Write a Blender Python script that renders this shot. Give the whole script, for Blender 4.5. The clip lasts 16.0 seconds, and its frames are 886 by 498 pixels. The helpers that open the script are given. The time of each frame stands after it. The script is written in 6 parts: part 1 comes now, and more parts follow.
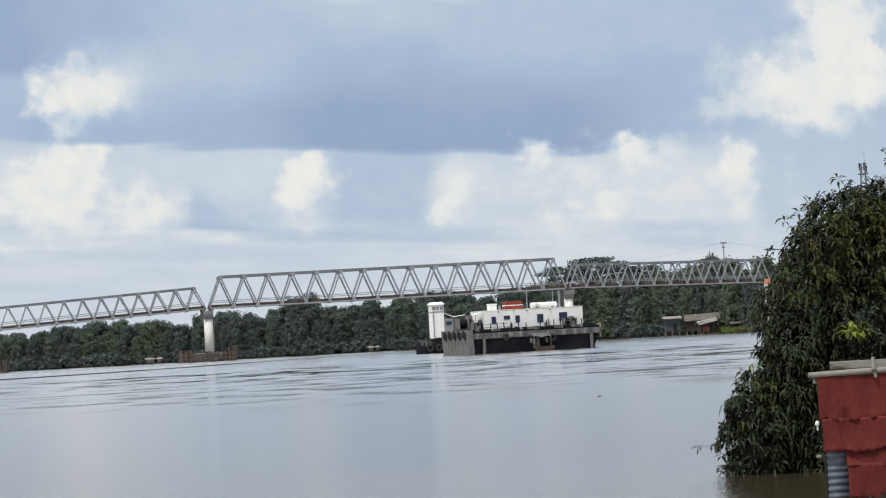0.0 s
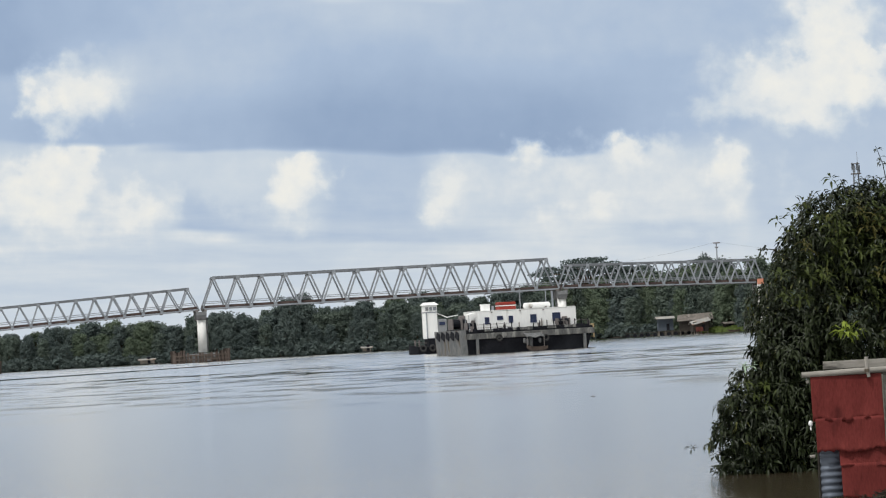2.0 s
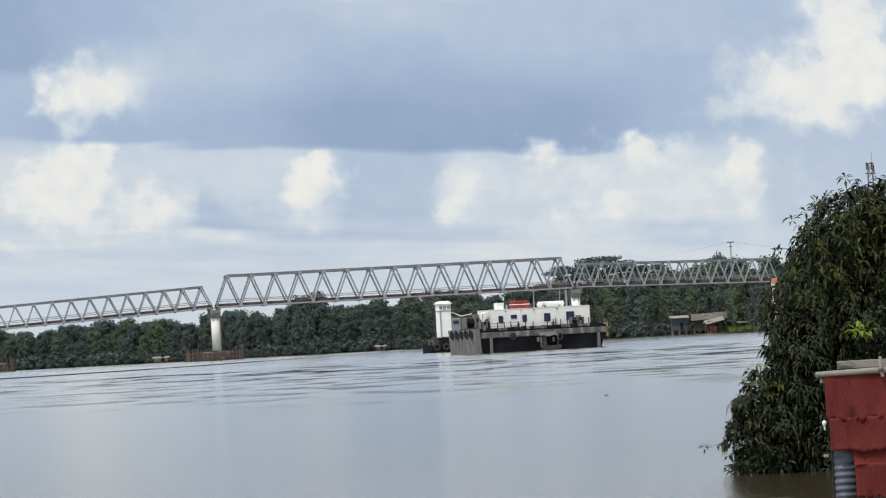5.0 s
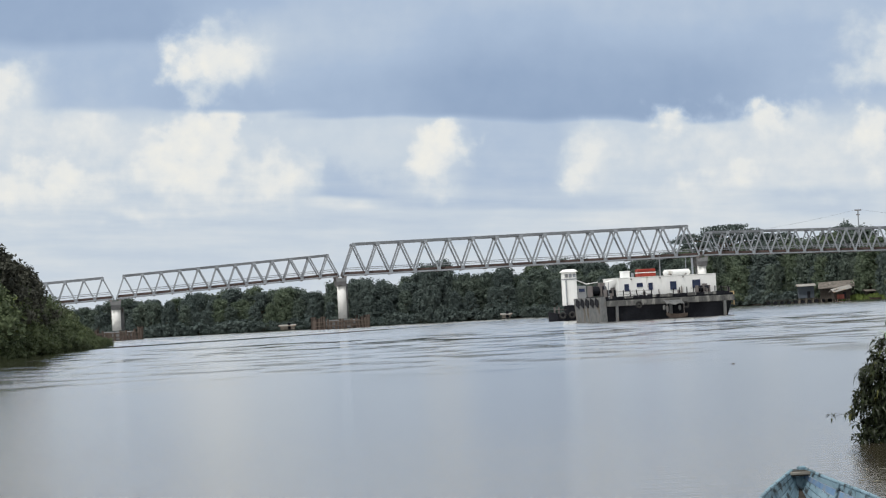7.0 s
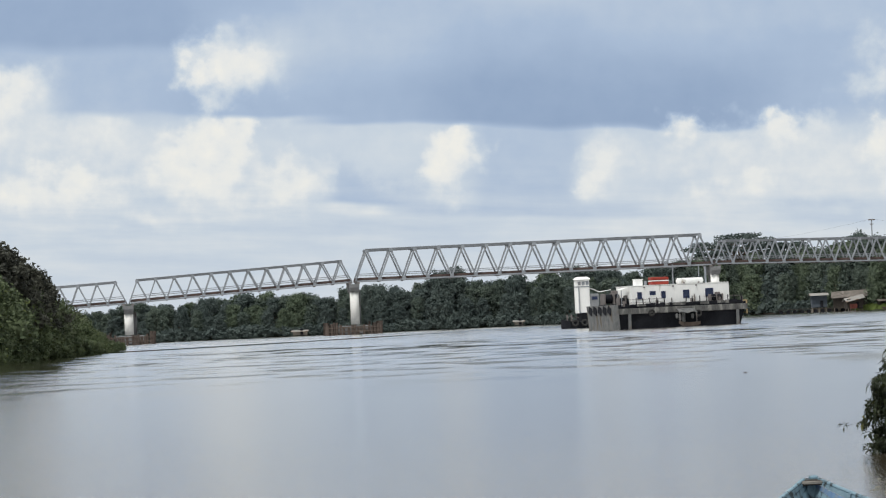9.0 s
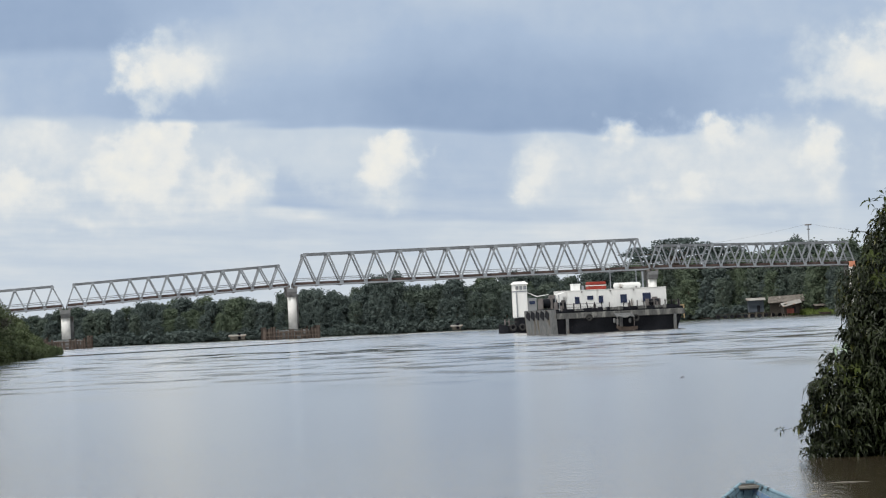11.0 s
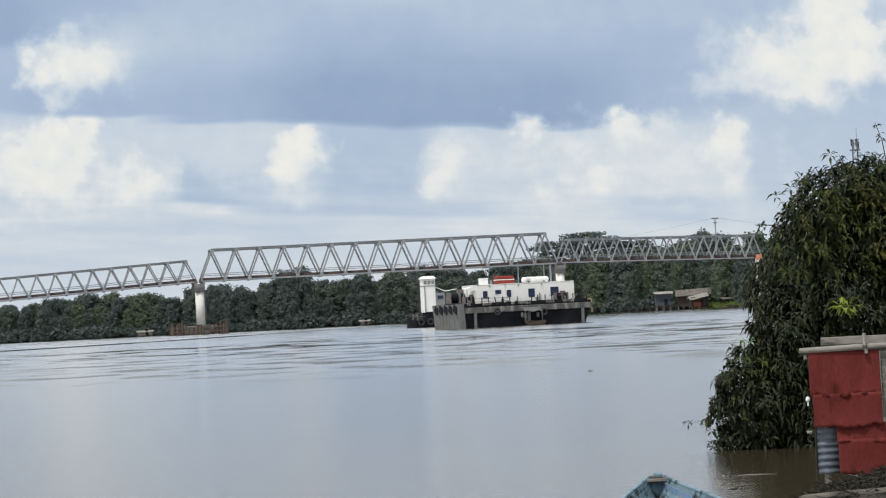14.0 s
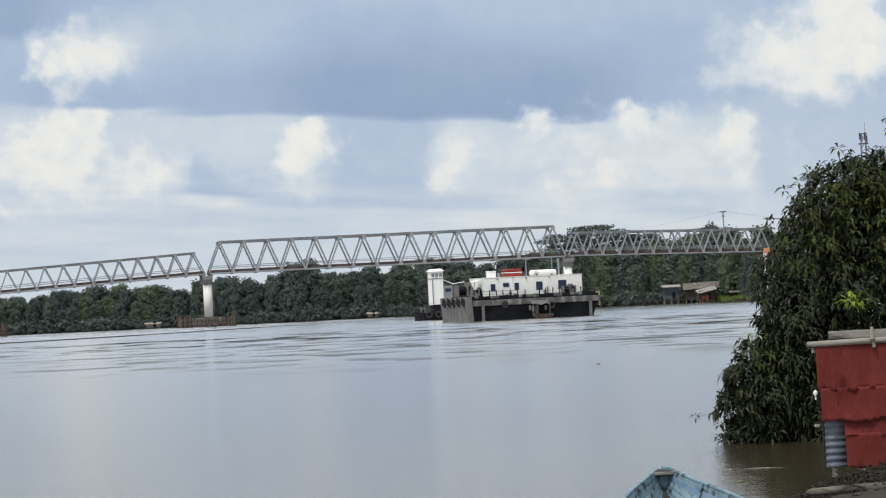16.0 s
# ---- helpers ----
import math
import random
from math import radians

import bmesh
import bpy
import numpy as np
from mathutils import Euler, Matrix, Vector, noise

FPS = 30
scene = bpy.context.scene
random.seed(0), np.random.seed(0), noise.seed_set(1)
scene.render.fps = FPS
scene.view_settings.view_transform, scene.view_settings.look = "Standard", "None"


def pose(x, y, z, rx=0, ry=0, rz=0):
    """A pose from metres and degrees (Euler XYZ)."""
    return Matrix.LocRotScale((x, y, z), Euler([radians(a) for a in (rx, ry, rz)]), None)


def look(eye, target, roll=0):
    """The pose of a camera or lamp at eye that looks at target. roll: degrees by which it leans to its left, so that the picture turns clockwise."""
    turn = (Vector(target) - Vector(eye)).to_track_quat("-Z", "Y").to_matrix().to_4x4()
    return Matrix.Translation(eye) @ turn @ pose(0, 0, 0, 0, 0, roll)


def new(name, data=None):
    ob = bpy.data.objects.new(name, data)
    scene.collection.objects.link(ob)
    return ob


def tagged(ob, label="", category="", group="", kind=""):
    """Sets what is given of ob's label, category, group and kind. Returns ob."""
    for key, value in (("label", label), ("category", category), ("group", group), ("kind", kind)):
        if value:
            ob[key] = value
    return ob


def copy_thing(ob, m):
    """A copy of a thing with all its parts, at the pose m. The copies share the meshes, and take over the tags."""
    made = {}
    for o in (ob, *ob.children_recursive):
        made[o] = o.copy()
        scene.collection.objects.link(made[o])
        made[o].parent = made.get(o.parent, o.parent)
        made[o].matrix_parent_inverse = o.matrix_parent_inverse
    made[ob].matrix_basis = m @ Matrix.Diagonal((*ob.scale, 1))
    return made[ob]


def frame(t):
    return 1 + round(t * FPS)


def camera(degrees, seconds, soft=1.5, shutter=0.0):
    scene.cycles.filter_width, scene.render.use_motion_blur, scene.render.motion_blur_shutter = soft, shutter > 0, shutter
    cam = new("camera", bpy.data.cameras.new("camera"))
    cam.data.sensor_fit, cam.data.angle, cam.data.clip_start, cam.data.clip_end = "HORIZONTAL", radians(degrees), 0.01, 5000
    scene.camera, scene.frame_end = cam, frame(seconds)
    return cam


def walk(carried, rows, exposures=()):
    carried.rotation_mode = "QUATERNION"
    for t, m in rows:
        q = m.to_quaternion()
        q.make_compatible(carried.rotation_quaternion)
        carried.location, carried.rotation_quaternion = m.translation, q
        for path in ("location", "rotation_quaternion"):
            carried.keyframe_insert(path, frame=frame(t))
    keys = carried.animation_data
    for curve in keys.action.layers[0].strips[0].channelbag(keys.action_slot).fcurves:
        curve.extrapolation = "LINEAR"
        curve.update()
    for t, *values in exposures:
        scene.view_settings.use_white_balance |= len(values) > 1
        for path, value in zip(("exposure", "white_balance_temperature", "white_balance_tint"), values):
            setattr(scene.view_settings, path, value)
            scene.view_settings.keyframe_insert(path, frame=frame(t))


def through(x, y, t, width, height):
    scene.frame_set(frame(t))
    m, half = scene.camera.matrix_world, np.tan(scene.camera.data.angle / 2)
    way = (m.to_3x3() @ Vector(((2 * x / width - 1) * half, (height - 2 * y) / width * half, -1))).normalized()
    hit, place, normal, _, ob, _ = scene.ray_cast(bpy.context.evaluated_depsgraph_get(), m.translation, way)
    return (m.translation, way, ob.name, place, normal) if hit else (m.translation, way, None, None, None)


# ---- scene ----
cam = camera(17.15, 16.0, soft=1.2)
EYE = (0.0, 0.0, 2.5)
# seconds, and the camera's turn in degrees about x, y and z
TURNS = [
    (0.0, 91.762, 3.149, 0.097),
    (0.5, 91.817, 3.147, 0.164),
    (1.0, 91.703, 3.237, 0.052),
    (1.5, 91.724, 3.227, -0.069),
    (2.0, 91.763, 3.234, -0.035),
    (2.5, 91.744, 3.241, -0.121),
    (3.0, 91.769, 3.333, -0.128),
    (3.2, 91.652, 3.271, -0.206),
    (5.3, 91.760, 3.156, 0.338),
    (5.5, 91.714, 3.245, 0.525),
    (6.0, 91.872, 3.249, 1.853),
    (6.5, 91.134, 3.482, 2.149),
    (7.0, 91.263, 3.067, 2.687),
    (7.5, 91.246, 2.940, 2.653),
    (8.0, 91.473, 2.662, 2.938),
    (10.3, 91.303, 2.619, 2.887),
    (10.5, 91.325, 2.695, 2.360),
    (11.0, 91.438, 2.629, 1.718),
    (11.5, 91.253, 2.749, 0.829),
    (12.0, 91.184, 2.719, 0.530),
    (12.5, 91.173, 2.656, 0.385),
    (13.0, 91.175, 2.609, 0.425),
    (13.5, 91.269, 2.868, 0.129),
    (14.0, 91.249, 2.888, -0.073),
    (14.5, 91.246, 2.804, -0.039),
    (15.0, 91.109, 2.767, -0.058),
    (15.5, 91.113, 2.757, -0.007),
    (16.0, 91.115, 2.747, 0.078),
]
walk(cam, [(t, pose(*EYE, rx, ry, rz)) for t, rx, ry, rz in TURNS])

# ---- world, sun and sky ----
SUN_DIR = Vector((-0.55, -0.75, 1.6)).normalized()


def make_world():
    world = bpy.data.worlds.new("sky")
    scene.world = world
    world.use_nodes = True
    nt = world.node_tree
    nt.nodes.clear()
    N, L = nt.nodes.new, nt.links.new

    def m(op, a, b=None, c=None, clamp=False):
        n = N("ShaderNodeMath")
        n.operation, n.use_clamp = op, clamp
        for i, v in enumerate((a, b, c)):
            if v is None:
                continue
            if isinstance(v, (int, float)):
                n.inputs[i].default_value = v
            else:
                L(v, n.inputs[i])
        return n.outputs[0]

    def noise_of(vec, scale, detail, rough=0.5):
        n = N("ShaderNodeTexNoise")
        n.inputs["Scale"].default_value, n.inputs["Detail"].default_value = scale, detail
        n.inputs["Roughness"].default_value = rough
        L(vec, n.inputs["Vector"])
        return n

    coord = N("ShaderNodeTexCoord")
    sep = N("ShaderNodeSeparateXYZ")
    L(coord.outputs["Generated"], sep.inputs[0])
    az = m("MULTIPLY", m("ARCTAN2", sep.outputs[0], sep.outputs[1]), 52.0)
    el = m("MULTIPLY", m("ARCSINE", sep.outputs[2]), 52.0)
    flat = N("ShaderNodeCombineXYZ")
    # a chart of the sky: x to the right, y down, one unit is about 1.1 degrees
    chart_x = m("ADD", m("MULTIPLY_ADD", el, -0.0539, 10.2938), m("MULTIPLY", az, 1.0055))
    chart_y = m("ADD", m("MULTIPLY_ADD", el, -1.0077, 5.4284), m("MULTIPLY", az, -0.0540))
    L(chart_x, flat.inputs[0]), L(chart_y, flat.inputs[1])
    # uneven cloud edges
    warp = noise_of(flat.outputs[0], 1.1, 6.0, 0.50)
    billow = noise_of(flat.outputs[0], 2.0, 6.0, 0.52).outputs["Fac"]
    fine = noise_of(flat.outputs[0], 2.2, 5.0, 0.52)
    shift = N("ShaderNodeVectorMath")
    shift.operation = "MULTIPLY_ADD"
    L(warp.outputs["Color"], shift.inputs[0])
    shift.inputs[1].default_value, shift.inputs[2].default_value = (1.2, 0.9, 0), (-0.6, -0.45, 0)
    moved = N("ShaderNodeVectorMath")
    L(flat.outputs[0], moved.inputs[0]), L(shift.outputs[0], moved.inputs[1])
    place = moved.outputs[0]
    wide = noise_of(flat.outputs[0], 0.35, 2.0, 0.5)
    sway = N("ShaderNodeVectorMath")
    sway.operation = "MULTIPLY_ADD"
    L(wide.outputs["Color"], sway.inputs[0])
    sway.inputs[1].default_value, sway.inputs[2].default_value = (1.6, 0.5, 0), (-0.8, -0.25, 0)
    drift = N("ShaderNodeVectorMath")
    L(flat.outputs[0], drift.inputs[0]), L(sway.outputs[0], drift.inputs[1])
    gentle = drift.outputs[0]

    def split(v):
        n = N("ShaderNodeSeparateXYZ")
        L(v, n.inputs[0])
        return n.outputs[0], n.outputs[1]

    gentle_xy = split(gentle)
    long_ = N("ShaderNodeMapping")
    long_.inputs["Scale"].default_value = (0.16, 0.42, 1)
    L(flat.outputs[0], long_.inputs["Vector"])
    large = noise_of(long_.outputs[0], 1.0, 4.0, 0.55)

    def ramp_of(v, a, b, top=1.0):
        r = N("ShaderNodeMapRange")
        r.interpolation_type = "SMOOTHSTEP"
        L(v, r.inputs["Value"])
        for key, q in (("From Min", a), ("From Max", b)):
            if isinstance(q, (int, float)):
                r.inputs[key].default_value = q
            else:
                L(q, r.inputs[key])
        r.inputs["To Max"].default_value = top
        return r.outputs[0]

    field = [m("ADD", m("MULTIPLY_ADD", large.outputs["Fac"], 0.40, 0.22), ramp_of(chart_y, 1.6, 2.4, 0.18))]

    def lay(mask, level):
        field[0] = m("MULTIPLY_ADD", mask, m("SUBTRACT", level, field[0]), field[0])

    def slab(x0, x1, y0, y1, level, cover, left, right, top, bottom):
        """A layer of cloud from x0 to x1 and y0 to y1 of the chart, with the softness of its four sides."""
        h, v = gentle_xy
        a = m("MULTIPLY", ramp_of(h, x0 - left / 2, x0 + left / 2, cover), ramp_of(h, x1 + right / 2, x1 - right / 2))
        b = m("MULTIPLY", ramp_of(v, y0 - top / 2, y0 + top / 2), ramp_of(v, y1 + bottom / 2, y1 - bottom / 2))
        lay(m("MULTIPLY", a, b), level)

    def head(x, y, rx, ry, level, cover=1.0, soft=0.5, sx=0.0, sy=0.3):
        """A heaped head of cloud round x, y; its rim is soft, softer towards sx and sy."""
        q = N("ShaderNodeVectorMath")
        q.operation = "MULTIPLY_ADD"
        L(place, q.inputs[0])
        q.inputs[1].default_value, q.inputs[2].default_value = (1 / rx, 1 / ry, 0), (-x / rx, -y / ry, 0)
        ln, dt = N("ShaderNodeVectorMath"), N("ShaderNodeVectorMath")
        ln.operation, dt.operation = "LENGTH", "DOT_PRODUCT"
        L(q.outputs[0], ln.inputs[0]), L(q.outputs[0], dt.inputs[0])
        dt.inputs[1].default_value = (-sx, -sy, 0)
        core = m("MINIMUM", m("ADD", dt.outputs["Value"], 0.62 - soft), 0.85)
        lay(ramp_of(m("ADD", ln.outputs["Value"], torn), 1.08, core, cover), level)

    # torn rims, at two scales
    torn = m("MULTIPLY_ADD", noise_of(flat.outputs[0], 1.6, 6.0, 0.52).outputs["Fac"], 1.5, -0.75)
    # open blue between the heads
    slab(8.2, 10.1, 2.06, 3.5, 0.40, 0.9, 0.6, 0.5, 0.14, 0.4)
    slab(5.6, 7.1, 2.9, 3.55, 0.34, 0.8, 0.5, 0.5, 0.5, 0.2)
    slab(6.6, 11.2, 3.40, 3.66, 0.42, 0.7, 1.4, 1.6, 0.25, 0.12)
    slab(15.9, 18.5, 1.65, 3.6, 0.44, 0.85, 0.4, 0.8, 0.5, 0.7)
    slab(13.3, 15.4, 3.30, 3.80, 0.42, 0.75, 0.7, 0.7, 0.25, 0.3)
    # the left bank of heaps
    head(-0.4, 2.1, 2.7, 1.2, 0.68, 0.95, 0.35, 0.25, 0.1)
    head(0.0, 1.6, 0.8, 0.6, 0.84, 0.9, 0.6, 0.1, 0.4)
    head(-0.3, 2.3, 0.5, 0.8, 0.82, 0.7, 0.7, 0.2, 0.2)
    head(1.6, 2.5, 2.1, 0.7, 0.71, 0.95, 0.5, 0.2, 0.2)
    head(0.7, 3.32, 1.4, 0.52, 0.84, 0.95, 0.45, -0.2, 0.4)
    head(1.25, 3.3, 0.4, 0.36, 0.93, 0.8, 0.7, -0.1, 0.2)
    head(3.4, 3.2, 2.6, 0.84, 0.74, 0.95, 0.35, -0.22, 0.3)
    head(3.3, 2.62, 1.0, 0.74, 0.90, 0.95, 0.3, -0.25, 0.05)
    head(3.85, 2.12, 0.4, 0.22, 0.92, 0.9, 0.4, 0.0, 0.3)
    head(2.8, 2.45, 0.28, 0.26, 0.60, 0.7, 0.8, 0.0, 0.0)
    head(3.3, 3.1, 0.5, 0.4, 0.95, 0.8, 0.8, 0.0, 0.2)
    head(2.25, 3.2, 0.5, 0.36, 0.85, 0.8, 0.8, 0.0, 0.3)
    head(4.85, 3.1, 0.6, 0.4, 0.84, 0.8, 0.6, -0.3, 0.3)
    head(4.0, 3.25, 0.45, 0.18, 0.55, 0.75, 0.8, 0.0, 0.0)
    head(2.3, 3.9, 0.75, 0.2, 0.76, 0.8, 0.7, 0.0, 0.2)
    head(5.05, 2.0, 0.62, 0.34, 0.68, 0.9, 0.5, 0.2, 0.35)
    # the tower
    head(6.7, 2.75, 1.0, 0.72, 0.62, 0.9, 0.5, 0.0, 0.2)
    head(7.62, 2.72, 0.72, 0.72, 0.80, 0.9, 0.5, -0.2, 0.2)
    head(7.6, 2.68, 0.68, 0.68, 0.98, 0.95, 0.7, -0.25, 0.25)
    # the grey deck above
    slab(-3, 3.3, -2.0, 0.82, 0.13, 0.95, 0.5, 1.4, 0.8, 0.30)
    slab(3.0, 5.2, -1.4, 0.15, 0.24, 0.8, 0.8, 1.6, 0.6, 0.5)
    slab(0.7, 3.4, 0.85, 1.95, 0.37, 0.85, 1.0, 0.8, 0.5, 0.14)
    slab(2.8, 6.4, 1.42, 1.92, 0.28, 0.9, 1.4, 1.2, 0.5, 0.14)
    slab(5.2, 14.4, 0.3, 2.08, 0.27, 0.95, 1.8, 1.6, 1.5, 0.12)
    slab(7.2, 13.2, 1.05, 2.06, 0.06, 0.9, 2.6, 2.0, 0.9, 0.16)
    slab(9.6, 11.6, 0.5, 1.5, 0.20, 0.5, 1.2, 1.2, 0.8, 0.8)
    slab(4.4, 7.6, 0.0, 1.2, 0.47, 0.8, 1.2, 1.6, 0.6, 0.9)
    slab(10.2, 15.2, -1.4, 0.55, 0.43, 0.75, 1.6, 1.2, 0.6, 0.9)
    slab(13.4, 15.0, 0.35, 1.25, 0.32, 0.6, 0.8, 0.8, 0.5, 0.5)
    # the lit head in the deck
    head(4.6, 0.75, 1.3, 0.65, 0.56, 0.8, 0.7, 0.3, 0.0)
    head(3.85, 1.05, 1.1, 0.92, 0.86, 0.97, 0.45, 0.35, -0.1)
    head(3.6, 0.9, 0.42, 0.45, 0.95, 0.8, 0.9, 0.1, 0.0)
    # puffs, and the great bank
    head(11.3, 2.8, 0.65, 0.6, 0.62, 0.9, 0.6, 0.2, 0.1)
    head(10.45, 2.82, 0.6, 0.66, 0.78, 0.9, 0.5, 0.3, 0.0)
    head(10.3, 3.15, 0.35, 0.32, 0.86, 0.8, 0.6, 0.2, 0.1)
    head(13.6, 2.74, 2.85, 0.98, 0.70, 0.97, 0.28, 0.0, 0.24)
    head(11.9, 2.16, 0.5, 0.30, 0.86, 0.9, 0.6, 0.1, 0.3)
    head(13.65, 2.12, 0.42, 0.42, 0.88, 0.9, 0.7, 0.0, 0.3)
    head(15.35, 2.45, 0.65, 0.52, 0.90, 0.9, 0.6, -0.2, 0.2)
    head(15.5, 2.9, 0.5, 0.5, 0.80, 0.85, 0.6, -0.2, 0.3)
    head(12.4, 3.12, 0.55, 0.26, 0.82, 0.8, 0.7, 0.0, 0.3)
    head(13.2, 3.06, 0.5, 0.24, 0.84, 0.8, 0.7, 0.0, 0.3)
    head(12.7, 3.62, 0.6, 0.2, 0.70, 0.7, 0.8, 0.0, 0.2)
    # the bright bank beyond it
    head(16.6, 0.9, 2.4, 1.0, 0.74, 0.9, 0.6, -0.25, 0.0)
    head(16.8, 1.0, 2.2, 0.9, 0.90, 0.95, 0.5, -0.25, 0.1)
    head(17.2, 0.1, 1.15, 1.3, 0.95, 0.95, 0.6, -0.1, 0.1)
    head(15.6, 1.35, 1.2, 0.32, 0.76, 0.8, 0.7, -0.2, 0.2)
    slab(5.3, 6.9, 3.50, 3.70, 0.74, 0.8, 0.8, 0.8, 0.12, 0.14)
    slab(8.2, 10.8, -1.6, -0.60, 0.70, 0.8, 0.6, 0.8, 0.2, 0.2)
    total = field[0]
    # cauliflower relief on the lit heads, faint streaks elsewhere
    lit = ramp_of(total, 0.56, 0.86)
    relief = m("MULTIPLY", lit, m("MULTIPLY_ADD", billow, 0.8, -0.38))
    total = m("ADD", total, relief)
    total = m("ADD", total, m("MULTIPLY_ADD", fine.outputs["Fac"], 0.12, -0.06))
    # low layers of cloud over the horizon
    strata = N("ShaderNodeMapping")
    strata.inputs["Scale"].default_value = (0.22, 1.7, 1)
    L(flat.outputs[0], strata.inputs["Vector"])
    layer = noise_of(strata.outputs[0], 1.6, 4.0, 0.55)
    low = N("ShaderNodeMapRange")
    low.interpolation_type = "SMOOTHSTEP"
    L(chart_y, low.inputs["Value"])
    low.inputs["From Min"].default_value, low.inputs["From Max"].default_value = 2.4, 3.8
    low.inputs["To Min"].default_value, low.inputs["To Max"].default_value = 0.04, 0.5
    total = m("ADD", total, m("MULTIPLY", low.outputs[0], m("SUBTRACT", layer.outputs["Fac"], 0.5)))
    high = N("ShaderNodeMapRange")
    high.interpolation_type = "SMOOTHSTEP"
    L(el, high.inputs["Value"])
    high.inputs["From Min"].default_value, high.inputs["From Max"].default_value = 6.2, 8.0
    high.inputs["To Min"].default_value, high.inputs["To Max"].default_value = 0.0, 0.44
    total = m("ADD", total, high.outputs[0])
    # haze towards the horizon
    haze = N("ShaderNodeMapRange")
    haze.interpolation_type = "SMOOTHSTEP"
    L(el, haze.inputs["Value"])
    haze.inputs["From Min"].default_value, haze.inputs["From Max"].default_value = -0.5, 3.2
    haze.inputs["To Min"].default_value, haze.inputs["To Max"].default_value = 0.6, 0.0
    mixh = N("ShaderNodeMix")
    L(haze.outputs[0], mixh.inputs["Factor"])
    L(total, mixh.inputs["A"])
    mixh.inputs["B"].default_value = 0.66
    ramp = N("ShaderNodeValToRGB")
    L(mixh.outputs[0], ramp.inputs[0])
    e = ramp.color_ramp.elements
    e[0].position, e[0].color = 0.05, (0.285, 0.385, 0.56, 1)
    e[1].position, e[1].color = 1.0, (0.89, 0.88, 0.83, 1)
    for p, c in ((0.36, (0.41, 0.515, 0.68, 1)), (0.6, (0.60, 0.675, 0.76, 1)), (0.8, (0.80, 0.82, 0.82, 1))):
        k = e.new(p)
        k.color = c
    sky = N("ShaderNodeTexSky")
    sky.sky_type, sky.sun_disc = "NISHITA", False
    sky.sun_elevation = math.asin(SUN_DIR.z)
    sky.sun_rotation = math.atan2(SUN_DIR.x, SUN_DIR.y)
    clear, cloudy = N("ShaderNodeBackground"), N("ShaderNodeBackground")
    L(sky.outputs[0], clear.inputs["Color"])
    clear.inputs["Strength"].default_value = 0.07
    L(ramp.outputs[0], cloudy.inputs["Color"])
    cloudy.inputs["Strength"].default_value = 1.0
    both = N("ShaderNodeMixShader")
    both.inputs[0].default_value = 0.93
    L(clear.outputs[0], both.inputs[1]), L(cloudy.outputs[0], both.inputs[2])
    out = N("ShaderNodeOutputWorld")
    L(both.outputs[0], out.inputs["Surface"])


make_world()
sun = new("sun", bpy.data.lights.new("sun", "SUN"))
sun.data.energy, sun.data.angle, sun.data.color = 2.6, radians(3.0), (1.0, 0.98, 0.95)
sun.matrix_world = look(SUN_DIR * 100, (0, 0, 0))

# ---- materials ----
def rgba(c):
    return (*c, 1)


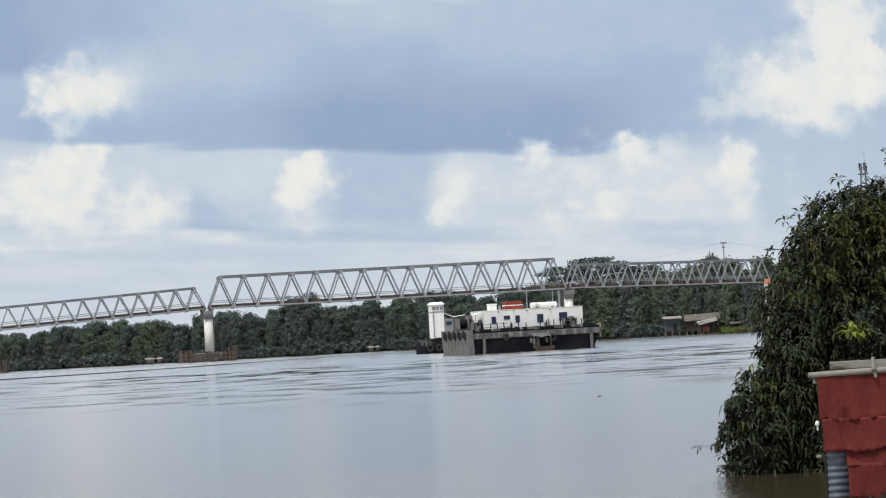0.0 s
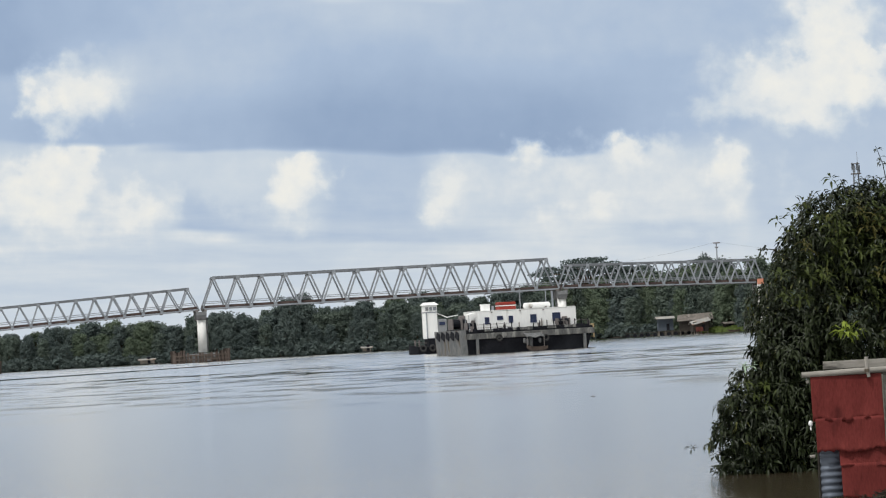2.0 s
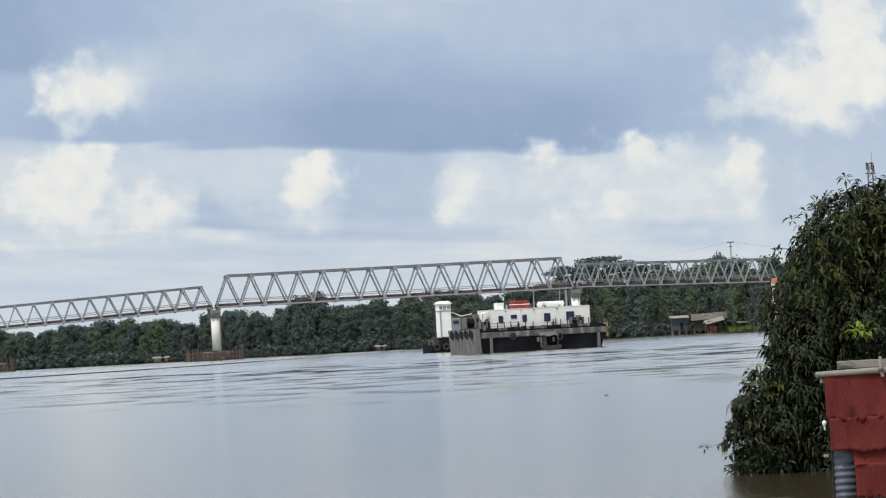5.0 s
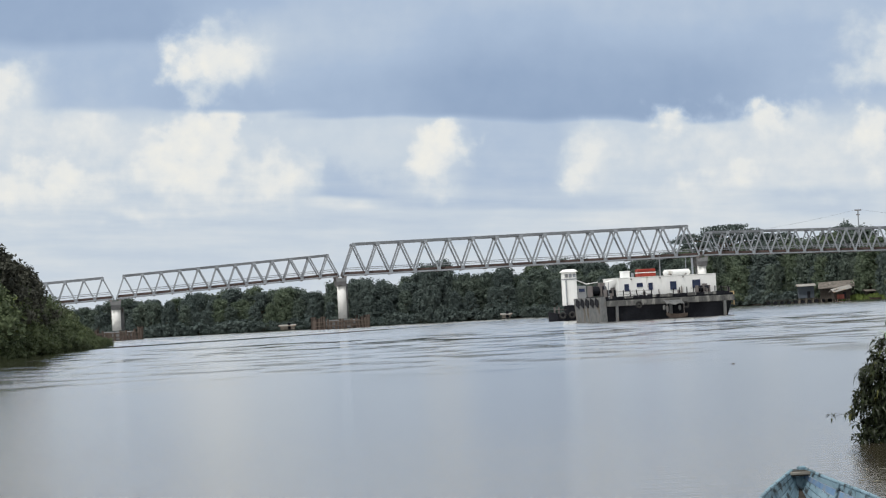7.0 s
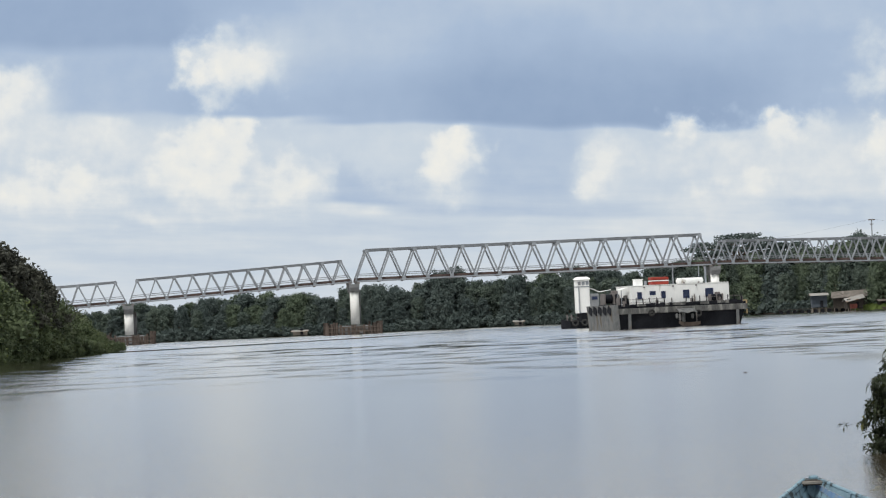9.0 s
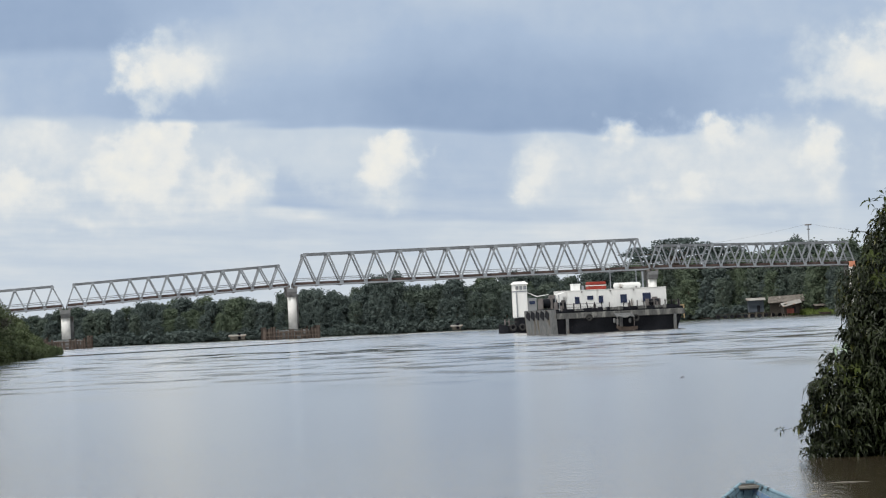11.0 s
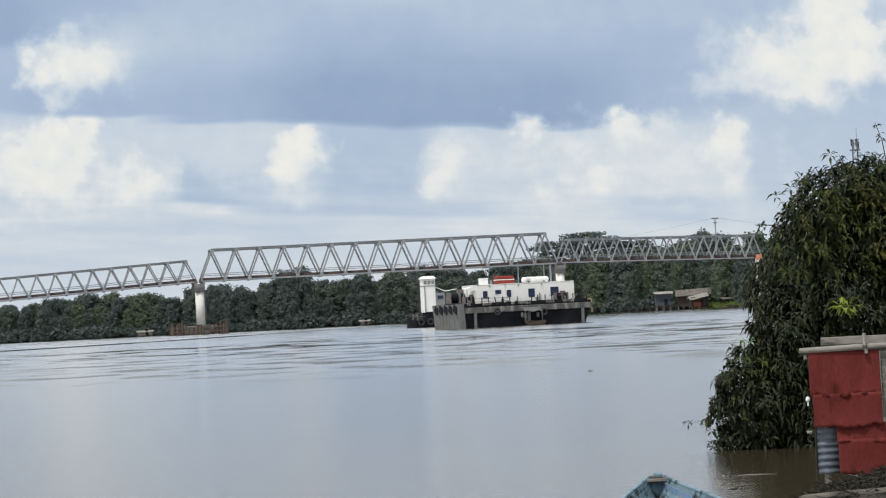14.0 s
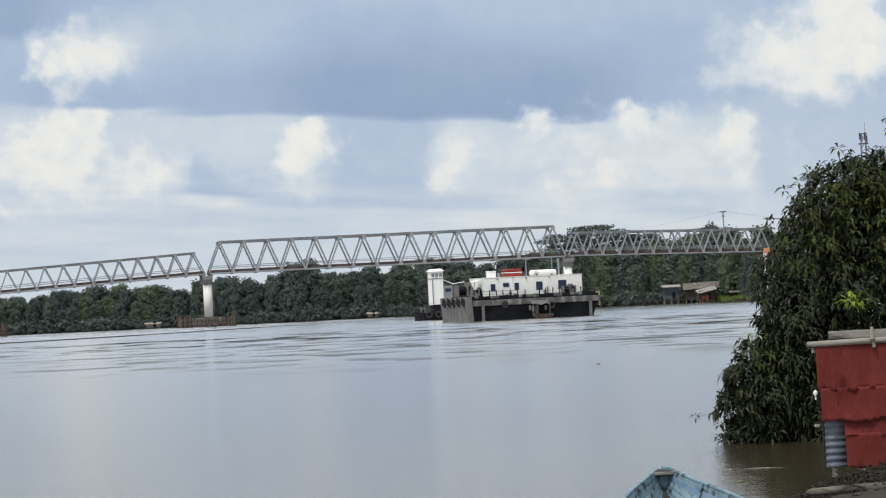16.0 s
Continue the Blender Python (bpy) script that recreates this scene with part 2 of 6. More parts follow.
def surface(name, c1, c2, rough=0.7, metal=0.0, large=0.5, fine=12.0, bump=0.2, streak=None, stain=None, vary=0.15, spec=0.3):
    """Two colours mixed by a coarse and a fine grain, with an optional stain colour and a slight change from piece to piece."""
    mat = bpy.data.materials.new(name)
    mat.use_nodes = True
    nt = mat.node_tree
    N, L = nt.nodes.new, nt.links.new
    bsdf = nt.nodes["Principled BSDF"]
    tex = N("ShaderNodeTexCoord")
    mapping = N("ShaderNodeMapping")
    L(tex.outputs["Object"], mapping.inputs["Vector"])
    if streak:
        mapping.inputs["Scale"].default_value = streak
    n1, n2 = N("ShaderNodeTexNoise"), N("ShaderNodeTexNoise")
    for n, s, d in ((n1, large, 3), (n2, fine, 5)):
        n.inputs["Scale"].default_value, n.inputs["Detail"].default_value = s, d
        L(mapping.outputs[0], n.inputs["Vector"])
    add = N("ShaderNodeMath")
    add.operation = "MULTIPLY_ADD"
    L(n2.outputs["Fac"], add.inputs[0])
    add.inputs[1].default_value = 0.6
    L(n1.outputs["Fac"], add.inputs[2])
    rng = N("ShaderNodeMapRange")
    L(add.outputs[0], rng.inputs["Value"])
    rng.inputs["From Min"].default_value, rng.inputs["From Max"].default_value = 0.55, 1.05
    mix = N("ShaderNodeMix")
    mix.data_type = "RGBA"
    L(rng.outputs[0], mix.inputs["Factor"])
    mix.inputs["A"].default_value, mix.inputs["B"].default_value = rgba(c1), rgba(c2)
    colour = mix.outputs["Result"]
    if stain:
        n3 = N("ShaderNodeTexNoise")
        n3.inputs["Scale"].default_value, n3.inputs["Detail"].default_value = stain[1], 6
        L(mapping.outputs[0], n3.inputs["Vector"])
        r3 = N("ShaderNodeMapRange")
        L(n3.outputs["Fac"], r3.inputs["Value"])
        r3.inputs["From Min"].default_value, r3.inputs["From Max"].default_value = stain[2], stain[2] + 0.12
        mix2 = N("ShaderNodeMix")
        mix2.data_type = "RGBA"
        L(r3.outputs[0], mix2.inputs["Factor"])
        L(colour, mix2.inputs["A"])
        mix2.inputs["B"].default_value = rgba(stain[0])
        colour = mix2.outputs["Result"]
    if vary:
        info = N("ShaderNodeObjectInfo")
        geo = N("ShaderNodeNewGeometry")
        sm = N("ShaderNodeMath")
        L(info.outputs["Random"], sm.inputs[0]), L(geo.outputs["Random Per Island"], sm.inputs[1])
        v = N("ShaderNodeMapRange")
        L(sm.outputs[0], v.inputs["Value"])
        v.inputs["From Max"].default_value = 2.0
        v.inputs["To Min"].default_value, v.inputs["To Max"].default_value = 1 - vary, 1 + vary
        hsv = N("ShaderNodeHueSaturation")
        L(v.outputs[0], hsv.inputs["Value"])
        L(colour, hsv.inputs["Color"])
        colour = hsv.outputs[0]
    L(colour, bsdf.inputs["Base Color"])
    bsdf.inputs["Roughness"].default_value, bsdf.inputs["Metallic"].default_value = rough, metal
    bsdf.inputs["Specular IOR Level"].default_value = spec
    if bump:
        b = N("ShaderNodeBump")
        b.inputs["Strength"].default_value, b.inputs["Distance"].default_value = bump, 0.02
        L(add.outputs[0], b.inputs["Height"])
        L(b.outputs[0], bsdf.inputs["Normal"])
    return mat


def leaf_material(name, dark, light, rough=0.5, vary=0.5, through=0.12, odd=None, spec=0.2, relief=0.9):
    """Foliage: each blade has its own shade between two greens; a few are of an odd colour."""
    mat = bpy.data.materials.new(name)
    mat.use_nodes = True
    nt = mat.node_tree
    N, L = nt.nodes.new, nt.links.new
    bsdf = nt.nodes["Principled BSDF"]
    geo, info, tex = N("ShaderNodeNewGeometry"), N("ShaderNodeObjectInfo"), N("ShaderNodeTexCoord")
    n1 = N("ShaderNodeTexNoise")
    n1.inputs["Scale"].default_value, n1.inputs["Detail"].default_value = 0.55, 3
    L(tex.outputs["Object"], n1.inputs["Vector"])
    a = N("ShaderNodeMath")
    a.operation = "MULTIPLY_ADD"
    L(geo.outputs["Random Per Island"], a.inputs[0])
    a.inputs[1].default_value = vary
    L(n1.outputs["Fac"], a.inputs[2])
    b = N("ShaderNodeMath")
    b.operation = "MULTIPLY_ADD"
    L(info.outputs["Random"], b.inputs[0])
    b.inputs[1].default_value = 0.35
    L(a.outputs[0], b.inputs[2])
    r = N("ShaderNodeMapRange")
    L(b.outputs[0], r.inputs["Value"])
    r.inputs["From Min"].default_value, r.inputs["From Max"].default_value = 0.45, 1.25
    mix = N("ShaderNodeMix")
    mix.data_type = "RGBA"
    L(r.outputs[0], mix.inputs["Factor"])
    mix.inputs["A"].default_value, mix.inputs["B"].default_value = rgba(dark), rgba(light)
    colour = mix.outputs["Result"]
    if odd:
        gt = N("ShaderNodeMath")
        gt.operation = "GREATER_THAN"
        L(geo.outputs["Random Per Island"], gt.inputs[0])
        gt.inputs[1].default_value = odd[1]
        mx = N("ShaderNodeMix")
        mx.data_type = "RGBA"
        L(gt.outputs[0], mx.inputs["Factor"]), L(colour, mx.inputs["A"])
        mx.inputs["B"].default_value = rgba(odd[0])
        colour = mx.outputs["Result"]
    L(colour, bsdf.inputs["Base Color"])
    bsdf.inputs["Roughness"].default_value = rough
    bsdf.inputs["Specular IOR Level"].default_value = spec
    n2 = N("ShaderNodeTexNoise")
    n2.inputs["Scale"].default_value, n2.inputs["Detail"].default_value = 3.5, 4
    L(tex.outputs["Object"], n2.inputs["Vector"])
    bump = N("ShaderNodeBump")
    bump.inputs["Strength"].default_value, bump.inputs["Distance"].default_value = relief, 0.3
    L(n2.outputs["Fac"], bump.inputs["Height"])
    L(bump.outputs[0], bsdf.inputs["Normal"])
    tr = N("ShaderNodeBsdfTranslucent")
    L(colour, tr.inputs["Color"])
    ms = N("ShaderNodeMixShader")
    ms.inputs[0].default_value = through
    L(bsdf.outputs[0], ms.inputs[1]), L(tr.outputs[0], ms.inputs[2])
    L(ms.outputs[0], nt.nodes["Material Output"].inputs["Surface"])
    return mat


def water_material():
    mat = bpy.data.materials.new("river_water")
    mat.use_nodes = True
    nt = mat.node_tree
    N, L = nt.nodes.new, nt.links.new
    bsdf = nt.nodes["Principled BSDF"]
    tex = N("ShaderNodeTexCoord")

    def wave(scale, stretch, detail):
        mp, n = N("ShaderNodeMapping"), N("ShaderNodeTexNoise")
        mp.inputs["Scale"].default_value = stretch
        L(tex.outputs["Object"], mp.inputs["Vector"]), L(mp.outputs[0], n.inputs["Vector"])
        n.inputs["Scale"].default_value, n.inputs["Detail"].default_value = scale, detail
        return n.outputs["Fac"]

    sep = N("ShaderNodeSeparateXYZ")
    L(tex.outputs["Object"], sep.inputs[0])

    def span(v, a, b, lo, hi):
        r = N("ShaderNodeMapRange")
        r.interpolation_type = "SMOOTHSTEP"
        L(v, r.inputs["Value"])
        r.inputs["From Min"].default_value, r.inputs["From Max"].default_value = a, b
        r.inputs["To Min"].default_value, r.inputs["To Max"].default_value = lo, hi
        return r.outputs[0]

    def times(a, b):
        n = N("ShaderNodeMath")
        n.operation = "MULTIPLY"
        L(a, n.inputs[0]), L(b, n.inputs[1])
        return n.outputs[0]

    def add(a, b, k=1.0):
        n = N("ShaderNodeMath")
        n.operation = "MULTIPLY_ADD"
        L(a, n.inputs[0]), L(b, n.inputs[2])
        n.inputs[1].default_value = k
        return n.outputs[0]

    x, y = sep.outputs[0], sep.outputs[1]
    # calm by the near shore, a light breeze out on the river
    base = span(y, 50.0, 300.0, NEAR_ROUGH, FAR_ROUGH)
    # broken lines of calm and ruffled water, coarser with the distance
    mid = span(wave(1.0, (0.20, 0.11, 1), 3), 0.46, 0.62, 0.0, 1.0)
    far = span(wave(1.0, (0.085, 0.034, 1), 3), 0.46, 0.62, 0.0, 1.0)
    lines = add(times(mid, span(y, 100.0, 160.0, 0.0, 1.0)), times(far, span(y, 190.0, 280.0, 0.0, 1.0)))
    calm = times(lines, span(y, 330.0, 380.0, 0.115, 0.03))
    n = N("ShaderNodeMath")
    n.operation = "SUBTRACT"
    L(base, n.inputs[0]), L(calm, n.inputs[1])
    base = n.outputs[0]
    lee = times(span(add(y, x, 0.17), 3.0, -5.0, 0.0, 1.0), span(y, 300.0, 360.0, 0.04, 0.0))
    n = N("ShaderNodeMath")
    n.operation = "SUBTRACT"
    L(base, n.inputs[0]), L(lee, n.inputs[1])
    low = N("ShaderNodeMath")
    low.operation = "MAXIMUM"
    L(n.outputs[0], low.inputs[0])
    low.inputs[1].default_value = 0.04
    base = low.outputs[0]
    # the current's edge: a slick line, and choppy water beyond it
    bow = N("ShaderNodeMath")
    bow.operation = "ADD"
    L(x, bow.inputs[0])
    bow.inputs[1].default_value = 72.0
    edge = add(times(bow.outputs[0], bow.outputs[0]), add(bow.outputs[0], y, -2.0), -0.055)
    edge = add(wave(0.02, (1, 1, 1), 3), edge, 40.0)
    slick = times(span(edge, 445.0, 455.0, 0.0, 1.0), span(edge, 505.0, 490.0, 0.0, 1.0))
    chop = times(span(edge, 490.0, 520.0, 0.0, 0.04), span(y, 380.0, 460.0, 0.0, 1.0))
    one = N("ShaderNodeMath")
    one.operation = "MULTIPLY_ADD"
    L(times(slick, span(x, -28.0, -45.0, 0.0, 1.0)), one.inputs[0])
    one.inputs[1].default_value, one.inputs[2].default_value = -0.9, 1.0
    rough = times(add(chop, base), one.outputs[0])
    h1, h2 = wave(2.4, (0.45, 1.0, 1), 4), wave(8.5, (0.6, 1.0, 1), 4)
    swell = add(wave(0.35, (0.65, 1.0, 1), 2), add(h2, h1, 0.4), 0.8)
    b = N("ShaderNodeBump")
    # cat's-paws by the near shore and under the left bank
    paws = span(wave(0.06, (0.6, 1.0, 1), 3), 0.36, 0.58, 0.5, 1.0)
    near = add(times(paws, span(y, 40.0, 75.0, 1.0, 0.0)), times(span(add(y, x, 0.17), 4.0, -4.0, 0.0, 1.0), span(y, 150.0, 300.0, 1.0, 0.15)))
    L(near, b.inputs["Strength"])
    b.inputs["Distance"].default_value = WAVE
    L(swell, b.inputs["Height"])
    silt = N("ShaderNodeMix")
    silt.data_type = "RGBA"
    L(wave(0.05, (1, 1, 1), 4), silt.inputs["Factor"])
    silt.inputs["A"].default_value, silt.inputs["B"].default_value = (0.050, 0.039, 0.024, 1), (0.078, 0.062, 0.041, 1)
    body, gloss, fresnel, both = N("ShaderNodeBsdfDiffuse"), N("ShaderNodeBsdfGlossy"), N("ShaderNodeFresnel"), N("ShaderNodeMixShader")
    L(silt.outputs["Result"], body.inputs["Color"])
    gloss.distribution = "BECKMANN"
    gloss.inputs["Color"].default_value = (1, 1, 1, 1)
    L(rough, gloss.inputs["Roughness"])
    fresnel.inputs["IOR"].default_value = 2.3
    for node in (body, gloss, fresnel):
        L(b.outputs[0], node.inputs["Normal"])
    L(fresnel.outputs[0], both.inputs[0]), L(body.outputs[0], both.inputs[1]), L(gloss.outputs[0], both.inputs[2])
    L(both.outputs[0], nt.nodes["Material Output"].inputs["Surface"])
    nt.nodes.remove(bsdf)
    return mat


WAVE, NEAR_ROUGH, FAR_ROUGH = 0.022, 0.19, 0.24
STEEL = surface("galvanised_steel", (0.215, 0.235, 0.26), (0.31, 0.33, 0.355), 0.55, 0.25, 0.3, 3.0, 0.1, stain=((0.20, 0.185, 0.175), 0.35, 0.62))
STEEL_MID = surface("dull_steel", (0.13, 0.14, 0.155), (0.20, 0.215, 0.23), 0.6, 0.2, 0.3, 3.0, 0.1)
STEEL_DARK = surface("weathered_steel", (0.12, 0.11, 0.11), (0.22, 0.2, 0.19), 0.7, 0.2, 0.3, 3.0, 0.1)
DECK = surface("deck_edge", (0.050, 0.036, 0.034), (0.105, 0.075, 0.068), 0.85, 0, 0.3, 2.0, 0.2)
CONCRETE = surface("pale_concrete", (0.62, 0.62, 0.60), (0.78, 0.78, 0.75), 0.85, 0, 0.4, 4.0, 0.2, stain=((0.45, 0.44, 0.41), 0.5, 0.62))
CONCRETE_DARK = surface("dark_concrete", (0.135, 0.14, 0.145), (0.23, 0.235, 0.24), 0.9, 0, 0.3, 3.0, 0.3, stain=((0.07, 0.06, 0.05), 0.4, 0.55))
RUST = surface("rusty_pile", (0.060, 0.048, 0.042), (0.135, 0.105, 0.088), 0.9, 0.1, 0.5, 5.0, 0.3, vary=0.35)
MUD = surface("river_mud", (0.016, 0.013, 0.010), (0.036, 0.029, 0.021), 0.8, 0, 0.9, 11.0, 0.9, stain=((0.022, 0.026, 0.012), 0.25, 0.52), vary=0)
BARK = surface("bark", (0.07, 0.055, 0.04), (0.15, 0.12, 0.09), 0.9, 0, 1.5, 14.0, 0.4)
# Blue-grey tint and lightness stand for distance haze, mixed into the leaf colours.
LEAF_FAR_HAZE = [
    leaf_material("hazy_wood_leaves_dark", (0.072, 0.096, 0.094), (0.108, 0.136, 0.122), 0.9, 0.25, 0.2, relief=0.35),
    leaf_material("hazy_wood_leaves", (0.078, 0.104, 0.092), (0.120, 0.150, 0.118), 0.9, 0.25, 0.2, relief=0.35),
    leaf_material("hazy_wood_leaves_pale", (0.084, 0.112, 0.084), (0.134, 0.170, 0.108), 0.9, 0.25, 0.2, relief=0.35),
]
WATER = water_material()


# ---- mesh tools ----
class Mesh:
    """Collects vertices and faces of one mesh."""

    def __init__(self):
        self.v, self.f, self.round = [], [], []

    def add(self, verts, faces):
        k = len(self.v)
        self.v += [tuple(p) for p in verts]
        self.f += [tuple(k + i for i in q) for q in faces]
        return self

    def box(self, c, s, m=None, cham=0.0):
        """A box of centre c and size s; cham cuts its edges."""
        hx, hy, hz = (q / 2 for q in s)
        m = m or Matrix()
        c = Vector(c)
        if not cham:
            vs = [m @ (c + Vector((x * hx, y * hy, z * hz))) for z in (-1, 1) for x, y in ((-1, -1), (1, -1), (1, 1), (-1, 1))]
            return self.add(vs, [(3, 2, 1, 0), (4, 5, 6, 7), (0, 1, 5, 4), (1, 2, 6, 5), (2, 3, 7, 6), (3, 0, 4, 7)])
        bm = bmesh.new()
        bmesh.ops.create_cube(bm, size=1, matrix=Matrix.Diagonal((*s, 1)))
        bmesh.ops.bevel(bm, geom=bm.edges[:], offset=cham, segments=1, affect="EDGES")
        bm.verts.index_update()
        self.add([m @ (c + q.co) for q in bm.verts], [[q.index for q in fc.verts] for fc in bm.faces])
        bm.free()
        return self

    def beam(self, a, b, w, h):
        """A bar of section w by h from a to b."""
        a, b = Vector(a), Vector(b)
        d = b - a
        return self.box((0, 0, d.length / 2), (w, h, d.length), Matrix.Translation(a) @ d.to_track_quat("Z", "Y").to_matrix().to_4x4())

    def tube(self, pts, radii, n=8, caps=True):
        """A round rod along pts, with its radius at each."""
        pts = [Vector(p) for p in pts]
        rings = []
        for i, p in enumerate(pts):
            d = (pts[min(i + 1, len(pts) - 1)] - pts[max(i - 1, 0)]).normalized()
            q = d.to_track_quat("Z", "Y")
            rings.append([p + q @ Vector((radii[i] * math.cos(t), radii[i] * math.sin(t), 0)) for t in (2 * math.pi * k / n for k in range(n))])
        faces = [(i * n + k, i * n + (k + 1) % n, (i + 1) * n + (k + 1) % n, (i + 1) * n + k) for i in range(len(pts) - 1) for k in range(n)]
        if caps:
            faces += [tuple(range(n))[::-1], tuple(range((len(pts) - 1) * n, len(pts) * n))]
        return self.add([p for r in rings for p in r], faces)

    def data(self, name, mat, smooth=False):
        me = bpy.data.meshes.new(name)
        me.from_pydata(self.v, [], self.f)
        me.materials.append(mat)
        if self.round:
            flags = [False] * len(me.polygons)
            for a, b in self.round:
                flags[a:b] = [True] * (b - a)
            me.polygons.foreach_set("use_smooth", flags)
        if smooth:
            me.polygons.foreach_set("use_smooth", [True] * len(me.polygons))
        me.update()
        return me


def part(name, mesh, mat, parent=None, label="", m=None, smooth=False):
    """ONE mesh object under a thing or under a part. mesh: a Mesh, or mesh data to share."""
    ob = new(name, mesh.data(name, mat, smooth) if isinstance(mesh, Mesh) else mesh)
    if parent:
        ob.parent = parent
    if m is not None:
        ob.matrix_basis = m
    return tagged(ob, label)


def thing(name, label, category, m=None, group="", kind=""):
    ob = new(name)
    ob.empty_display_size = 0.3
    if m is not None:
        ob.matrix_basis = m
    return tagged(ob, label, category, group, kind)


# ---- ground and river ----
RIVER = [(-900, -40), (-20, 4), (2.6, 8), (3.0, 28), (2.95, 30.8), (3.7, 33.4), (4.3, 36.0), (5.4, 38.5), (6.3, 42), (6.2, 46),
         (6.4, 49.5), (9, 54), (18, 75), (45, 160), (95, 420), (122, 640), (104, 790), (86, 842), (69, 870), (45, 892), (-60, 888),
         (-135, 888), (-260, 900), (-340, 780), (-200, 610), (-100, 535), (-81, 500), (-72, 420), (-67, 337), (-75, 250), (-120, 120), (-900, 60)]


def shore_distance(px, py):
    """Metres to the shore: positive on land, negative on the river."""
    best = np.full(px.shape, 1e9)
    inside = np.zeros(px.shape, bool)
    for (ax, ay), (bx, by) in zip(RIVER, RIVER[1:] + RIVER[:1]):
        dx, dy = bx - ax, by - ay
        t = np.clip(((px - ax) * dx + (py - ay) * dy) / (dx * dx + dy * dy), 0, 1)
        best = np.minimum(best, np.hypot(px - ax - t * dx, py - ay - t * dy))
        cross = (ay > py) != (by > py)
        inside ^= cross & (px < ax + (py - ay) * dx / (dy if dy else 1e-9))
    return np.where(inside, -best, best)


def land_height(px, py):
    d = shore_distance(px, py)
    far = np.clip((np.hypot(px, py) - 60) / 200, 0, 1)
    rough = (0.06 * np.sin(px * 3.1 + 1.7 * np.sin(py * 2.3)) * np.sin(py * 2.7 + px) + 0.03 * np.sin(px * 9.7 + 2 * np.sin(py * 5.1)) * np.sin(py * 7.9 + 3 * px)) * (1 - far)
    return np.where(d < 0, np.maximum(d * 0.35, -2.5), np.minimum(d * (0.30 - 0.04 * far), 0.27 + 0.8 * far)) + rough * np.clip(d + 0.6, 0, 1)


def ground():
    xs = np.concatenate([np.linspace(-4500, -420, 16), np.linspace(-380, -20, 60), np.linspace(-16, 1.5, 14), np.linspace(1.7, 9, 74), np.linspace(9.5, 20, 20),
                         np.linspace(24, 160, 46), np.linspace(200, 4500, 18)])
    ys = np.concatenate([np.linspace(-600, -20, 10), np.linspace(-15, 25, 22), np.linspace(26, 56, 140), np.linspace(58, 80, 14), np.linspace(90, 960, 120), np.linspace(1050, 4800, 20)])
    X, Y = np.meshgrid(xs, ys)
    Z = land_height(X, Y)
    nx, ny = len(xs), len(ys)
    g = Mesh()
    g.v = list(zip(X.ravel().tolist(), Y.ravel().tolist(), Z.ravel().tolist()))
    g.f = [(j * nx + i, j * nx + i + 1, (j + 1) * nx + i + 1, (j + 1) * nx + i) for j in range(ny - 1) for i in range(nx - 1)]
    tagged(part("ground", g, MUD, smooth=True), "dark wet river mud with patches of low green growth", "ground", kind="structure")
    w = Mesh().add([(-4500, -600, 0), (4500, -600, 0), (4500, 4800, 0), (-4500, 4800, 0)], [(0, 1, 2, 3)])
    tagged(part("water", w, WATER), "wide silty brown river, calm and reflecting the clouds", "river", kind="structure")


def ground_z(x, y):
    return float(land_height(np.array([float(x)]), np.array([float(y)]))[0])


ground()

# ---- the truss bridge ----
BRIDGE_TURN = 9.0
ALONG = Vector((math.cos(radians(BRIDGE_TURN)), math.sin(radians(BRIDGE_TURN)), 0))
PIER_AT = Vector((-64.33, 790, 0))


def on_bridge(s, z=0.0):
    return PIER_AT + ALONG * s + Vector((0, 0, z))


